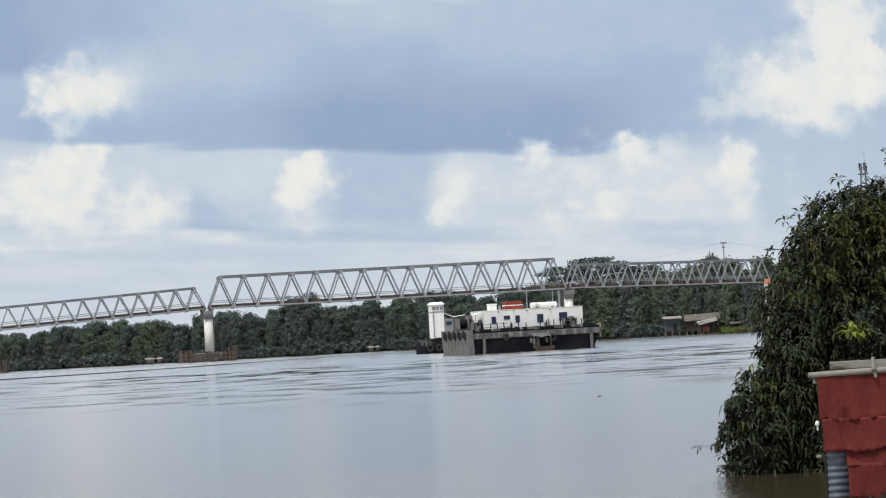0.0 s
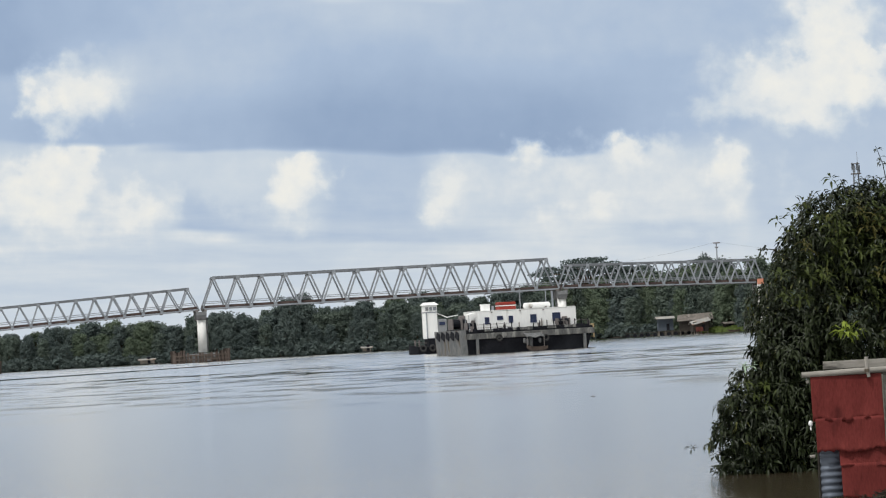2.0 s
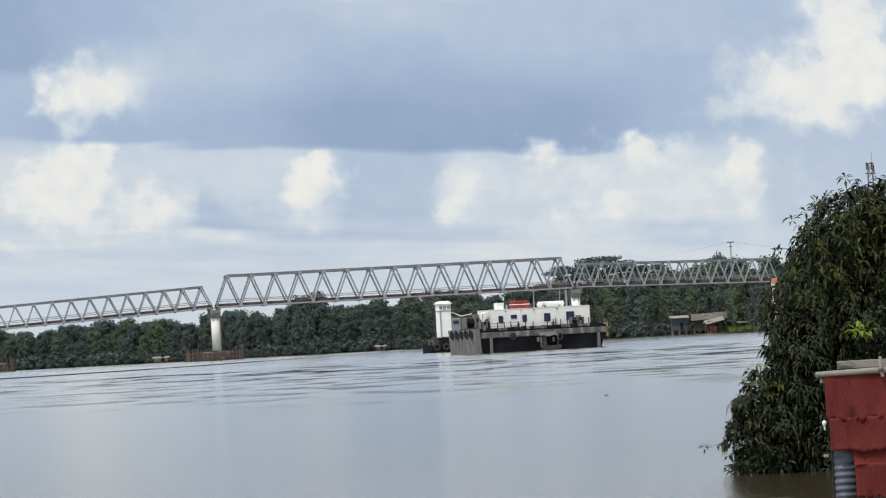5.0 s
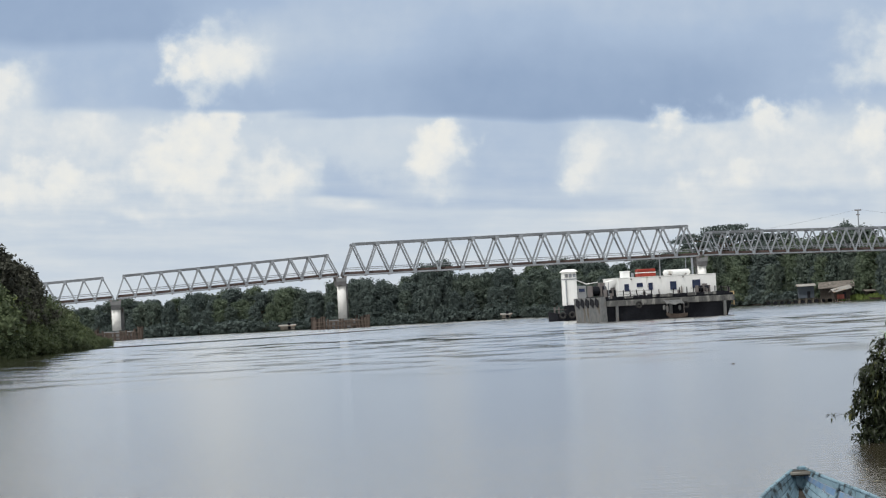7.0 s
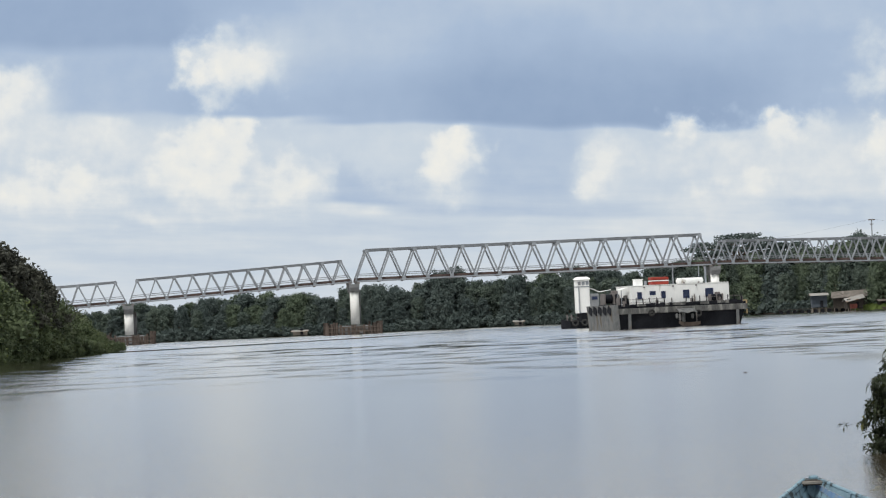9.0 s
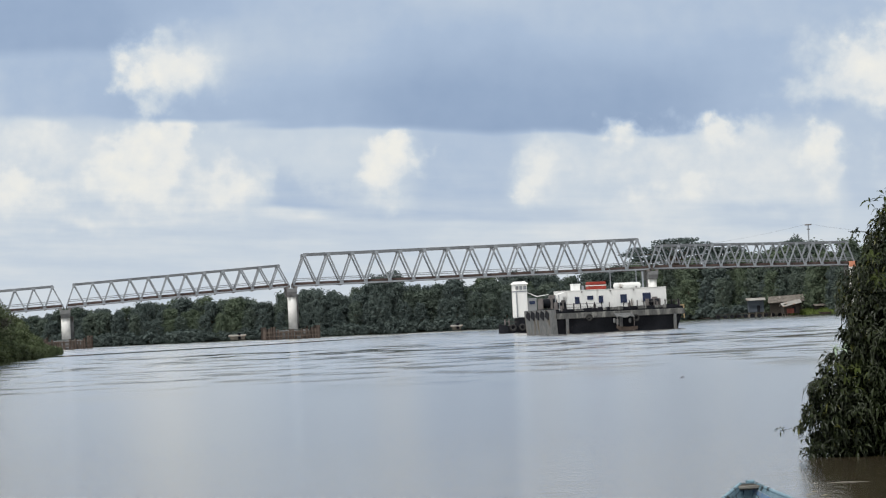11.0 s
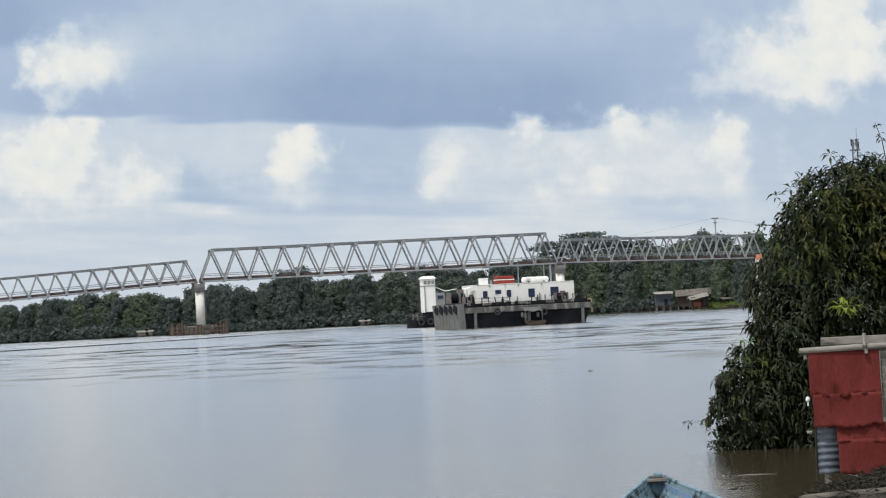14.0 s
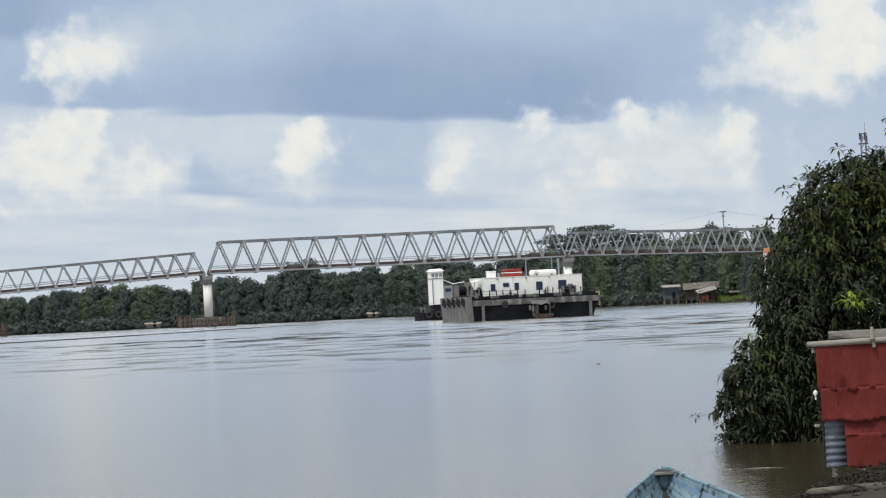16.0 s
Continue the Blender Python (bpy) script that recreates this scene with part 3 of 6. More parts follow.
def truss_span(s0, s1, z0, z1, panels, tall, bar, label):
    """A steel through truss without uprights: two side trusses, deck, rails and bracing."""
    a, b = on_bridge(s0, z0), on_bridge(s1, z1)
    L = (b - a).length
    x = (b - a).normalized()
    y = Vector((0, 0, 1)).cross(x).normalized()
    z = x.cross(y)
    m = Matrix((x, y, z)).transposed().to_4x4()
    m.translation = a
    span = thing("bridge_span", label, "bridge span", m, "spans of the truss bridge")
    p, W = L / panels, 7.2
    top, bot, dia = bar * 1.05, bar * 0.95, bar * 0.82
    d_up = Mesh().beam((0, 0, 0.4), (p / 2, 0, tall - 0.3), dia, dia * 0.8).data("diagonal", STEEL)
    d_dn = Mesh().beam((0, 0, tall - 0.3), (p / 2, 0, 0.4), dia, dia * 0.8).data("diagonal", STEEL)
    node = Mesh().box((0, 0, 0), (bar * 1.6, 0.1, bar * 1.4)).data("gusset_plate", STEEL)
    for side in (-1, 1):
        yy = side * W / 2
        part("top_chord", Mesh().beam((p / 2 - 0.3, yy, tall - 0.2), (L - p / 2 + 0.3, yy, tall - 0.2), top, top), STEEL_MID, span)
        part("bottom_chord", Mesh().beam((0.3, yy, 0.28), (L - 0.3, yy, 0.28), bot * 0.8, bot * 0.62), STEEL, span)
        for i in range(panels):
            part("diagonal", d_up, STEEL, span, m=pose(i * p, yy, 0))
            part("diagonal", d_dn, STEEL, span, m=pose(i * p + p / 2, yy, 0))
            part("gusset_plate", node, STEEL, span, m=pose(i * p + p / 2, yy + side * 0.28, tall - 0.5))
            if i:
                part("gusset_plate", node, STEEL, span, m=pose(i * p, yy + side * 0.28, 0.5))
        for h in (1.75, 2.2):
            part("guard_rail", Mesh().beam((0.5, yy * 0.9, h), (L - 0.5, yy * 0.9, h), 0.09, 0.09), STEEL, span)
    cross = Mesh().box((0, 0, 0.2), (0.3, W, 0.55)).data("cross_beam", STEEL_DARK)
    strut = Mesh().box((0, 0, tall - 0.25), (0.22, W, 0.25)).data("top_strut", STEEL)
    for i in range(panels + 1):
        part("cross_beam", cross, STEEL_DARK, span, m=pose(i * p, 0, 0))
        if i < panels:
            part("top_strut", strut, STEEL, span, m=pose(i * p + p / 2, 0, 0))
    lat = Mesh()
    for i in range(panels - 1):
        e = 1 if i % 2 else -1
        lat.beam((i * p + p / 2, -e * W / 2, tall - 0.2), (i * p + 1.5 * p, e * W / 2, tall - 0.2), 0.14, 0.14)
    part("top_bracing", lat, STEEL, span)
    part("deck", Mesh().box((L / 2, 0, 0.85), (L - 0.1, W - 0.9, 0.62)), DECK, span, "dark road slab with a rusty brown edge")
    return span


def bridge_pier(s, top, label):
    base = on_bridge(s)
    t = thing("bridge_pier", label, "bridge pier", Matrix.Translation(base) @ Matrix.Rotation(radians(BRIDGE_TURN), 4, "Z"), "piers of the bridge")
    part("front_column", Mesh().tube([(0, -3.2, 2.6), (0, -3.2, top - 2.0)], [1.2, 1.2], 20), CONCRETE, t, "pale round concrete column", smooth=True)
    # Dark concrete of rear column and wall stands in for the pier's shaded sides.
    part("rear_column", Mesh().tube([(0.75, 3.0, 2.6), (0.75, 3.0, top - 2.0)], [1.35, 1.35], 20), CONCRETE_DARK, t, smooth=True)
    part("pier_wall", Mesh().box((0.5, 0.2, (top + 0.6) / 2), (1.5, 5.2, top - 4.6)), CONCRETE_DARK, t, "dark wall between the columns, coloured for the pier's shaded side")
    cap = Mesh()
    cap.add([(-1.15, -4.6, top - 2.6), (1.15, -4.6, top - 2.6), (1.15, 4.8, top - 2.6), (-1.15, 4.8, top - 2.6),
             (-1.35, -5.2, top - 1.3), (1.35, -5.2, top - 1.3), (1.35, 5.2, top - 1.3), (-1.35, 5.2, top - 1.3),
             (-1.35, -5.2, top - 0.35), (1.35, -5.2, top - 0.35), (1.35, 5.2, top - 0.35), (-1.35, 5.2, top - 0.35)],
            [(3, 2, 1, 0), (0, 1, 5, 4), (1, 2, 6, 5), (2, 3, 7, 6), (3, 0, 4, 7), (4, 5, 9, 8), (5, 6, 10, 9), (6, 7, 11, 10), (7, 4, 8, 11), (8, 9, 10, 11)])
    part("pier_cap", cap, CONCRETE_DARK, t)
    bearing = Mesh().box((0, 0, 0), (0.7, 0.7, 0.5)).data("bearing", STEEL_DARK)
    for x in (-1.2, 1.2):
        for y in (-4, 4):
            part("bearing", bearing, STEEL_DARK, t, m=pose(x, y, top - 0.1))
    part("pile_cap", Mesh().box((0, 0, 1.3), (8.0, 13, 2.2), cham=0.15), CONCRETE_DARK, t)
    part("footing", Mesh().box((0, 0, -1.0), (7.0, 12, 2.6)), CONCRETE_DARK, t)
    return t


def pile_fender(s, seed):
    """A broken ring of rusty piles that guards a pier."""
    rnd = random.Random(seed)
    t = thing("pile_fender", "broken fence of rusty brown timber and steel piles round a pier", "fender", Matrix.Translation(on_bridge(s)) @ Matrix.Rotation(radians(BRIDGE_TURN), 4, "Z"), "fenders of the piers")
    meshes = [Mesh().tube([(0, 0, -2.2), (rnd.uniform(-0.1, 0.1), rnd.uniform(-0.1, 0.1), h)], [0.34, 0.32], 8).data("timber_post", RUST) for h in (2.2, 2.7, 3.0, 3.4)]
    for side in (-1, 1):
        for i in range(19):
            x = -7.6 + i * 0.78
            end = abs(x) > 4.6
            if rnd.random() < (0.06 if end else 0.22):
                continue
            part("timber_post", meshes[rnd.choice((1, 2, 3) if end else (0, 0, 1))], RUST, t, m=pose(x + rnd.uniform(-.15, .15), side * 8.0, 0, rnd.uniform(-3, 3), rnd.uniform(-3, 3), 0))
        for j in range(12):
            part("timber_post", meshes[rnd.choice((1, 2, 3))], RUST, t, m=pose(-0.5 + side * 7.1, -7.2 + j * 1.3, 0, 0, rnd.uniform(-3, 3), 0))
    for z in (0.9, 1.9):
        for y in (-8.3, 8.3):
            part("waler", Mesh().beam((-7.7, y, z), (6.6, y, z), 0.28, 0.3), RUST, t)
    return t


truss_span(0.6, 98.0, 13.95, 14.25, 15, 8.75, 0.62, "long pale grey steel truss span with doubled diagonals")
truss_span(-60.0, -0.5, 10.9, 13.85, 12, 6.35, 0.52, "grey steel truss span sloping up to the long span")
truss_span(-120.6, -60.8, 8.2, 10.85, 12, 6.35, 0.52, "grey steel truss span behind the overgrown bank")
truss_span(98.9, 155.4, 14.4, 13.1, 12, 6.7, 0.52, "pale grey steel truss span in front of tall trees")
bridge_pier(0, 13.9, "pale concrete bridge pier with a dark cap")
bridge_pier(-60.4, 10.8, "pale concrete bridge pier beside the overgrown bank")
bridge_pier(98.5, 14.3, "pale concrete bridge pier behind the barge")
bridge_pier(155.8, 13.0, "pale concrete bridge pier on the wooded bank")
pile_fender(0, 3)
pile_fender(-60.5, 4)


def gate_sign():
    t = thing("bridge_sign", "orange sign board on a white post beside the bridge", "sign", Matrix.Translation(on_bridge(154.6) + Vector((0, -6, 0))))
    part("post", Mesh().box((0, 0, 6.7), (1.5, 0.5, 13.4), cham=0.05), CONCRETE, t, "white concrete post")
    part("board", Mesh().box((0.2, -0.35, 13.5), (1.75, 0.12, 1.5), cham=0.04), surface("orange_paint", (0.44, 0.18, 0.11), (0.54, 0.25, 0.16), 0.6), t, "orange painted board")


gate_sign()

# ---- trees ----
def leaf_clumps(mesh, rnd, centre, radius, count, size, squash=0.8):
    """Loose leaf sprays on and in a ball: small bent quads that face up and out."""
    c = Vector(centre)
    for _ in range(count):
        d = Vector((rnd.gauss(0, 1), rnd.gauss(0, 1), rnd.gauss(0, 1))).normalized()
        r = radius * (0.4 + 0.75 * rnd.random() ** 0.7)
        p = c + Vector((d.x * r, d.y * r, d.z * r * squash))
        nrm = (d * 0.45 + Vector((0, 0, 0.5)) + Vector((rnd.uniform(-1, 1), rnd.uniform(-1, 1), rnd.uniform(-1, 1))) * 0.9).normalized()
        q = nrm.to_track_quat("Z", "Y") @ Euler((0, 0, rnd.uniform(0, 6.3))).to_quaternion()
        s = size * rnd.uniform(0.6, 1.4)
        w = s * rnd.uniform(0.45, 0.8)
        vs = [q @ Vector(v) + p for v in ((-s, 0, -0.15 * s), (0, -w, 0), (s, 0, -0.25 * s), (0, w, 0.08 * s))]
        mesh.add(vs, [(0, 1, 2), (0, 2, 3)])


def lump(mesh, rnd, c, r, squash, fine=2):
    """The dense inside of a bough: an uneven closed mass below the leaves."""
    bm = bmesh.new()
    bmesh.ops.create_icosphere(bm, subdivisions=fine, radius=1)
    off = Vector((rnd.uniform(0, 50), rnd.uniform(0, 50), rnd.uniform(0, 50)))
    bm.verts.index_update()
    vs = []
    for v in bm.verts:
        k = r * (1 + 0.55 * noise.noise(v.co * 1.7 + off) + 0.3 * noise.noise(v.co * 4.1 + off))
        vs.append(c + Vector((v.co.x * k, v.co.y * k, v.co.z * k * squash)))
    k0 = len(mesh.f)
    mesh.add(vs, [[q.index for q in f.verts] for f in bm.faces])
    mesh.round.append((k0, len(mesh.f)))
    bm.free()


def make_tree(seed, height, spread, balls, count, leaf, mat, base=0.25, name="tree", label="", flat=0.8, share=None):
    """A tapered trunk, limbs and a crown of leaf sprays gathered round the limbs' ends."""
    rnd = random.Random(seed)
    t = thing(name, label, "tree")
    pts = [Vector((rnd.uniform(-.04, .04) * height * k, rnd.uniform(-.04, .04) * height * k, -0.5 + height * 0.8 * k)) for k in (0, 0.3, 0.65, 1)]
    r0 = 0.022 * height
    part("trunk", Mesh().tube(pts, [r0, r0 * 0.8, r0 * 0.55, r0 * 0.2], 7), BARK, t, smooth=True)
    crown, limbs = Mesh(), Mesh()
    for i in range(balls):
        a = i * 2.4 + rnd.uniform(-.5, .5)
        k = (i + 0.5) / balls
        z = height * (base + (0.9 - base) * k)
        rad = spread * (1.0 - 0.62 * k) * rnd.uniform(0.5, 1.0) * (0.6 if i % 3 == 0 else 1)
        c = Vector((rad * math.cos(a), rad * math.sin(a), z))
        b = spread * rnd.uniform(0.30, 0.5) * (16 / balls if balls > 16 else 1) ** (0.32 if balls > 40 else 0.5)
        limbs.tube([Vector((0, 0, z * 0.7)) , (c + Vector((0, 0, z * 0.85))) / 2 * Vector((1, 1, 1)).x, c], [r0 * 0.4, r0 * 0.28, r0 * 0.1], 5)
        leaf_clumps(crown, rnd, c, b, count // balls, leaf, flat)
        lump(crown, rnd, c, b * (0.52 if balls < 20 else 0.48), flat, 2 if balls < 20 else 1)
    part("limb", limbs, BARK, t)
    tagged(part("crown", crown, mat, t), kind="stuff")
    return t


def place(ob, x, y, s, turn, sz=None):
    m = pose(x, y, ground_z(x, y) - 0.2, 0, 0, turn)
    c = copy_thing(ob, m)
    c.scale = (s, s, sz or s)
    return c


def profile(x, table):
    return float(np.interp(x, [a for a, _ in table], [b for _, b in table]))


def far_woods():
    kinds = [make_tree(11 + i, 10, 4.0, 72, 5600, 0.21, LEAF_FAR_HAZE[(0, 1, 2, 0, 1)[i]], 0.08, "forest_tree", lab)
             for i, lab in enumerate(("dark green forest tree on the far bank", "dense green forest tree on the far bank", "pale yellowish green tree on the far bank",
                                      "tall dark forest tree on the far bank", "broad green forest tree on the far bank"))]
    for k in kinds:
        tagged(k, group="trees of the far bank")
    shrub = [make_tree(31 + i, 3, 2.6, 9, 500, 0.3, LEAF_FAR_HAZE[0], 0.05, "shrub", "low dark green shrub at the water's edge", 0.7) for i in range(2)]
    for k in shrub:
        tagged(k, category="shrub", group="shrubs of the far bank")
    rnd = random.Random(5)
    heights = [(-330, 13), (-180, 10.5), (-150, 10.8), (-120, 11.5), (-100, 12.6), (-88, 12.0), (-72, 12.9), (-64, 14.4), (-56, 12.0), (-50, 16.0), (-44, 17.6), (-40, 16.2),
               (-34, 13.5), (-22, 15.0), (-8, 15.6), (10, 15.6), (30, 17.0), (50, 17.2), (60, 18.6), (90, 20), (140, 18)]
    x, n = -165.0, 0
    while x < 138:
        for row in range(4):
            xx = x + rnd.uniform(-1.6, 1.6)
            shore = profile(xx, [(-260, 900), (-135, 889), (-60, 889), (45, 893), (69, 872), (86, 846), (104, 800), (120, 690)])
            y = shore + (3.5, 9, 16, 24)[row] + rnd.uniform(-1.5, 1.5)
            if 60 < xx < 84:
                y += 9
            h = profile(xx, heights) * (0.62, 0.85, 0.97, 0.97)[row] * rnd.uniform(0.80, 1.08)
            # Right of x 25 more pale trees stand for the stronger haze.
            pale = (-112 < xx < -84 and rnd.random() < 0.4) or rnd.random() < (0.5 if xx > 25 else 0.07)
            k = kinds[2] if pale else kinds[rnd.choice((0, 1, 3, 4))]
            if -52 < xx < -40 or -72 < xx < -56:
                k = kinds[rnd.choice((0, 3))]
            place(k, xx, y, h / 10 * rnd.uniform(0.75, 1.25), rnd.uniform(0, 360), h / 9.3)
            n += 1
        for dx in (0, 1.9):
            if 62 < x < 84:
                continue
            place(rnd.choice(shrub), x + dx, profile(x, [(-260, 900), (-135, 889), (-60, 889), (45, 893), (69, 872), (86, 846), (120, 690)]) + 0.8, rnd.uniform(0.7, 1.3), rnd.uniform(0, 360))
        x += rnd.uniform(3.2, 5.4)
    beyond = Mesh()
    for i in range(44):
        bx = (-300 + i * 6) if i < 23 else (138 + (i - 22) * 6)
        by = 905 - max(0, bx - 120) * 1.6 + rnd.uniform(-6, 6)
        for _ in range(9):
            c = Vector((bx + rnd.uniform(-4, 4), by + rnd.uniform(-4, 4), ground_z(bx, by) + rnd.uniform(2, 12)))
            lump(beyond, rnd, c, 2.4, 0.8, 1)
            leaf_clumps(beyond, rnd, c, 3.0, 50, 0.5)
    tagged(part("distant_wood", beyond, LEAF_FAR_HAZE[0]), "dense dark green wood further along the far bank", "woodland", kind="stuff")
    place(kinds[3], 84.6, 930, 1.2, 10, 2.5)
    for x, y, h in ((-46.5, 898, 16.7), (-43.8, 899, 16.3), (-45, 893, 15.8)):
        place(kinds[3], x, y, h / 13, 40 * x, h / 9.3)
    for k in kinds + shrub:
        k.location = (rnd.uniform(150, 260), rnd.uniform(900, 960), 0.3)
    return kinds, shrub


kinds, shrubs = far_woods()


def umbrella_tree(x, y, tall, wide, seed):
    """A tall spreading tree with flat tiers of sparse foliage on bare limbs."""
    rnd = random.Random(seed)
    t = thing("spreading_tree", "tall spreading tree with flat sparse tiers of dark leaves", "tree", pose(x, y, ground_z(x, y) - 0.3))
    part("trunk", Mesh().tube([(0, 0, 0), (0.3, 0, tall * 0.4), (0, 0, tall * 0.62)], [0.7, 0.5, 0.4], 8), BARK, t, smooth=True)
    crown = Mesh()
    for i in range(34):
        a = i * 2.4
        r = wide * (0.25 + 0.75 * rnd.random())
        top = Vector((r * math.cos(a), r * math.sin(a) * 0.6, tall * (0.98 - 0.16 * (r / wide) ** 2 - 0.22 * rnd.random() ** 2)))
        part("limb", Mesh().tube([(0, 0, tall * 0.55), top * 0.55 + Vector((0, 0, tall * 0.36)), top], [0.28, 0.18, 0.06], 5), BARK, t)
        leaf_clumps(crown, rnd, top, wide * 0.22, 150, 0.36, 0.2)
    tagged(part("crown", crown, LEAF_FAR_HAZE[0], t), kind="stuff")


umbrella_tree(46.5, 934, 25.6, 15.0, 3)
umbrella_tree(62, 940, 22.5, 10, 4)
umbrella_tree(84, 930, 23, 9, 5)
umbrella_tree(37, 925, 20.5, 6, 8)


def near_bank():
    """Dense growth on the bank that runs out towards the bridge."""
    leafy = leaf_material("bank_leaves", (0.040, 0.058, 0.034), (0.112, 0.142, 0.068), 0.6, relief=0.3, odd=((0.08, 0.10, 0.03), 0.95))
    darker = leaf_material("bank_leaves_dark", (0.034, 0.044, 0.030), (0.088, 0.104, 0.056), 0.6, relief=0.3)
    dusky = leaf_material("bank_leaves_dusky", (0.034, 0.037, 0.032), (0.085, 0.088, 0.068), 0.7, relief=0.3)
    a = [make_tree(51 + i, 6, 3.2, 14, 3600, 0.17, m, 0.05, "bush", lab, 0.8) for i, (m, lab) in enumerate(
        ((leafy, "dense bright green bush on the river bank"), (leafy, "leafy green bush on the river bank"), (darker, "dark green bush on the river bank")))]
    for k in a:
        tagged(k, category="bush", group="bushes of the overgrown bank")
    tall = make_tree(61, 11, 3.6, 22, 2600, 0.24, dusky, 0.3, "bank_tree", "dark tree rising over the bushes of the bank", 0.75)
    rnd = random.Random(9)
    for i in range(26):
        k = i / 25
        y = 330 + 168 * k
        shore = profile(y, [(320, -66.5), (337, -67), (420, -72), (497, -80.5)])
        top = profile(y, [(330, 10.8), (362, 10.4), (372, 9.8), (385, 8.8), (400, 7.4), (440, 5.0), (470, 3.2), (495, 1.6)])
        for row in range(4):
            h = top * (0.42, 0.72, 0.95, 1.05)[row] * rnd.uniform(0.85, 1.08)
            place(a[rnd.randrange(3) if row > 1 else rnd.randrange(2)], shore - (0.3, 1.8, 3.6, 6.5)[row] * (1 - 0.5 * k) + rnd.uniform(-0.5, 0.5), y + rnd.uniform(-3, 3), max(h / 6.3, 0.28), rnd.uniform(0, 360))
    for x, y, s in ((-70.3, 356, 1.2), (-69.9, 364, 1.08), (-72.5, 352, 1.34), (-76, 348, 1.3), (-71.6, 379, 0.98), (-71.2, 371, 1.06), (-70.0, 347, 1.25)):
        place(tall, x, y, s, rnd.uniform(0, 360))
    for i, k in enumerate(a + [tall]):
        k.location = (-92 - 5 * i, 345 + 9 * i, 0.4)


near_bank()

# ---- barge, tug and the far bank's buildings ----
WHITE = surface("white_paint", (0.74, 0.75, 0.74), (0.85, 0.85, 0.83), 0.6, 0, 0.5, 5.0, 0.1, stain=((0.38, 0.35, 0.31), 0.9, 0.62), streak=(1, 1, 0.35))
GREY_HULL = surface("grey_hull", (0.085, 0.092, 0.096), (0.20, 0.205, 0.205), 0.8, 0, 0.8, 6.0, 0.3, streak=(1, 1, 0.3), stain=((0.10, 0.085, 0.07), 0.8, 0.52))
BLACK_HULL = surface("black_hull", (0.007, 0.008, 0.011), (0.019, 0.020, 0.025), 0.85, 0, 0.5, 5.0, 0.2, stain=((0.05, 0.042, 0.038), 0.7, 0.68), spec=0.12)
NAVY = surface("navy_paint", (0.012, 0.018, 0.06), (0.02, 0.03, 0.10), 0.4, 0, 1.0, 8.0, 0.05)
DECK_EDGE = surface("grimy_deck_edge", (0.045, 0.047, 0.048), (0.14, 0.14, 0.135), 0.85, 0, 0.9, 6.0, 0.3, streak=(1, 1, 0.4), stain=((0.24, 0.24, 0.225), 1.1, 0.53))
RED = surface("red_box_paint", (0.22, 0.026, 0.018), (0.31, 0.045, 0.028), 0.6, 0, 1.0, 8.0, 0.1)
YELLOW = surface("ochre_paint", (0.40, 0.30, 0.16), (0.52, 0.42, 0.26), 0.7, 0, 1.0, 8.0, 0.1)
RUBBER = surface("rubber", (0.02, 0.02, 0.02), (0.04, 0.04, 0.04), 0.8, 0, 1.0, 8.0, 0.2)
DIM_GLASS = surface("dim_glass", (0.02, 0.03, 0.06), (0.035, 0.045, 0.09), 0.15, 0, 1.0, 3.0, 0)
TIN = surface("tin_roof", (0.22, 0.215, 0.20), (0.40, 0.39, 0.37), 0.5, 0.3, 0.4, 4.0, 0.2, stain=((0.22, 0.13, 0.08), 0.5, 0.55))
RUST_ROOF = surface("rusty_roof", (0.075, 0.066, 0.058), (0.19, 0.17, 0.15), 0.8, 0.1, 0.9, 4.0, 0.2, stain=((0.28, 0.26, 0.23), 0.7, 0.60))
WOOD = surface("weathered_wood", (0.16, 0.14, 0.12), (0.30, 0.27, 0.23), 0.85, 0, 2.0, 20.0, 0.3, streak=(0.3, 1, 1))
GRASS = leaf_material("grass_blades", (0.07, 0.11, 0.025), (0.16, 0.21, 0.06), 0.7)
BLUE_TARP = surface("blue_tarp", (0.05, 0.13, 0.32), (0.08, 0.2, 0.42), 0.6)


def ring(mesh, c, r, w, axis="Y"):
    """A tyre: a thick ring."""
    n, k = 14, 6
    vs, fs = [], []
    for i in range(n):
        a = 2 * math.pi * i / n
        for j in range(k):
            b = 2 * math.pi * j / k
            q = r + w * math.cos(b)
            p = (q * math.cos(a), w * math.sin(b), q * math.sin(a))
            vs.append(Vector(p) + Vector(c))
            fs.append((i * k + j, ((i + 1) % n) * k + j, ((i + 1) % n) * k + (j + 1) % k, i * k + (j + 1) % k))
    return mesh.add(vs, fs)


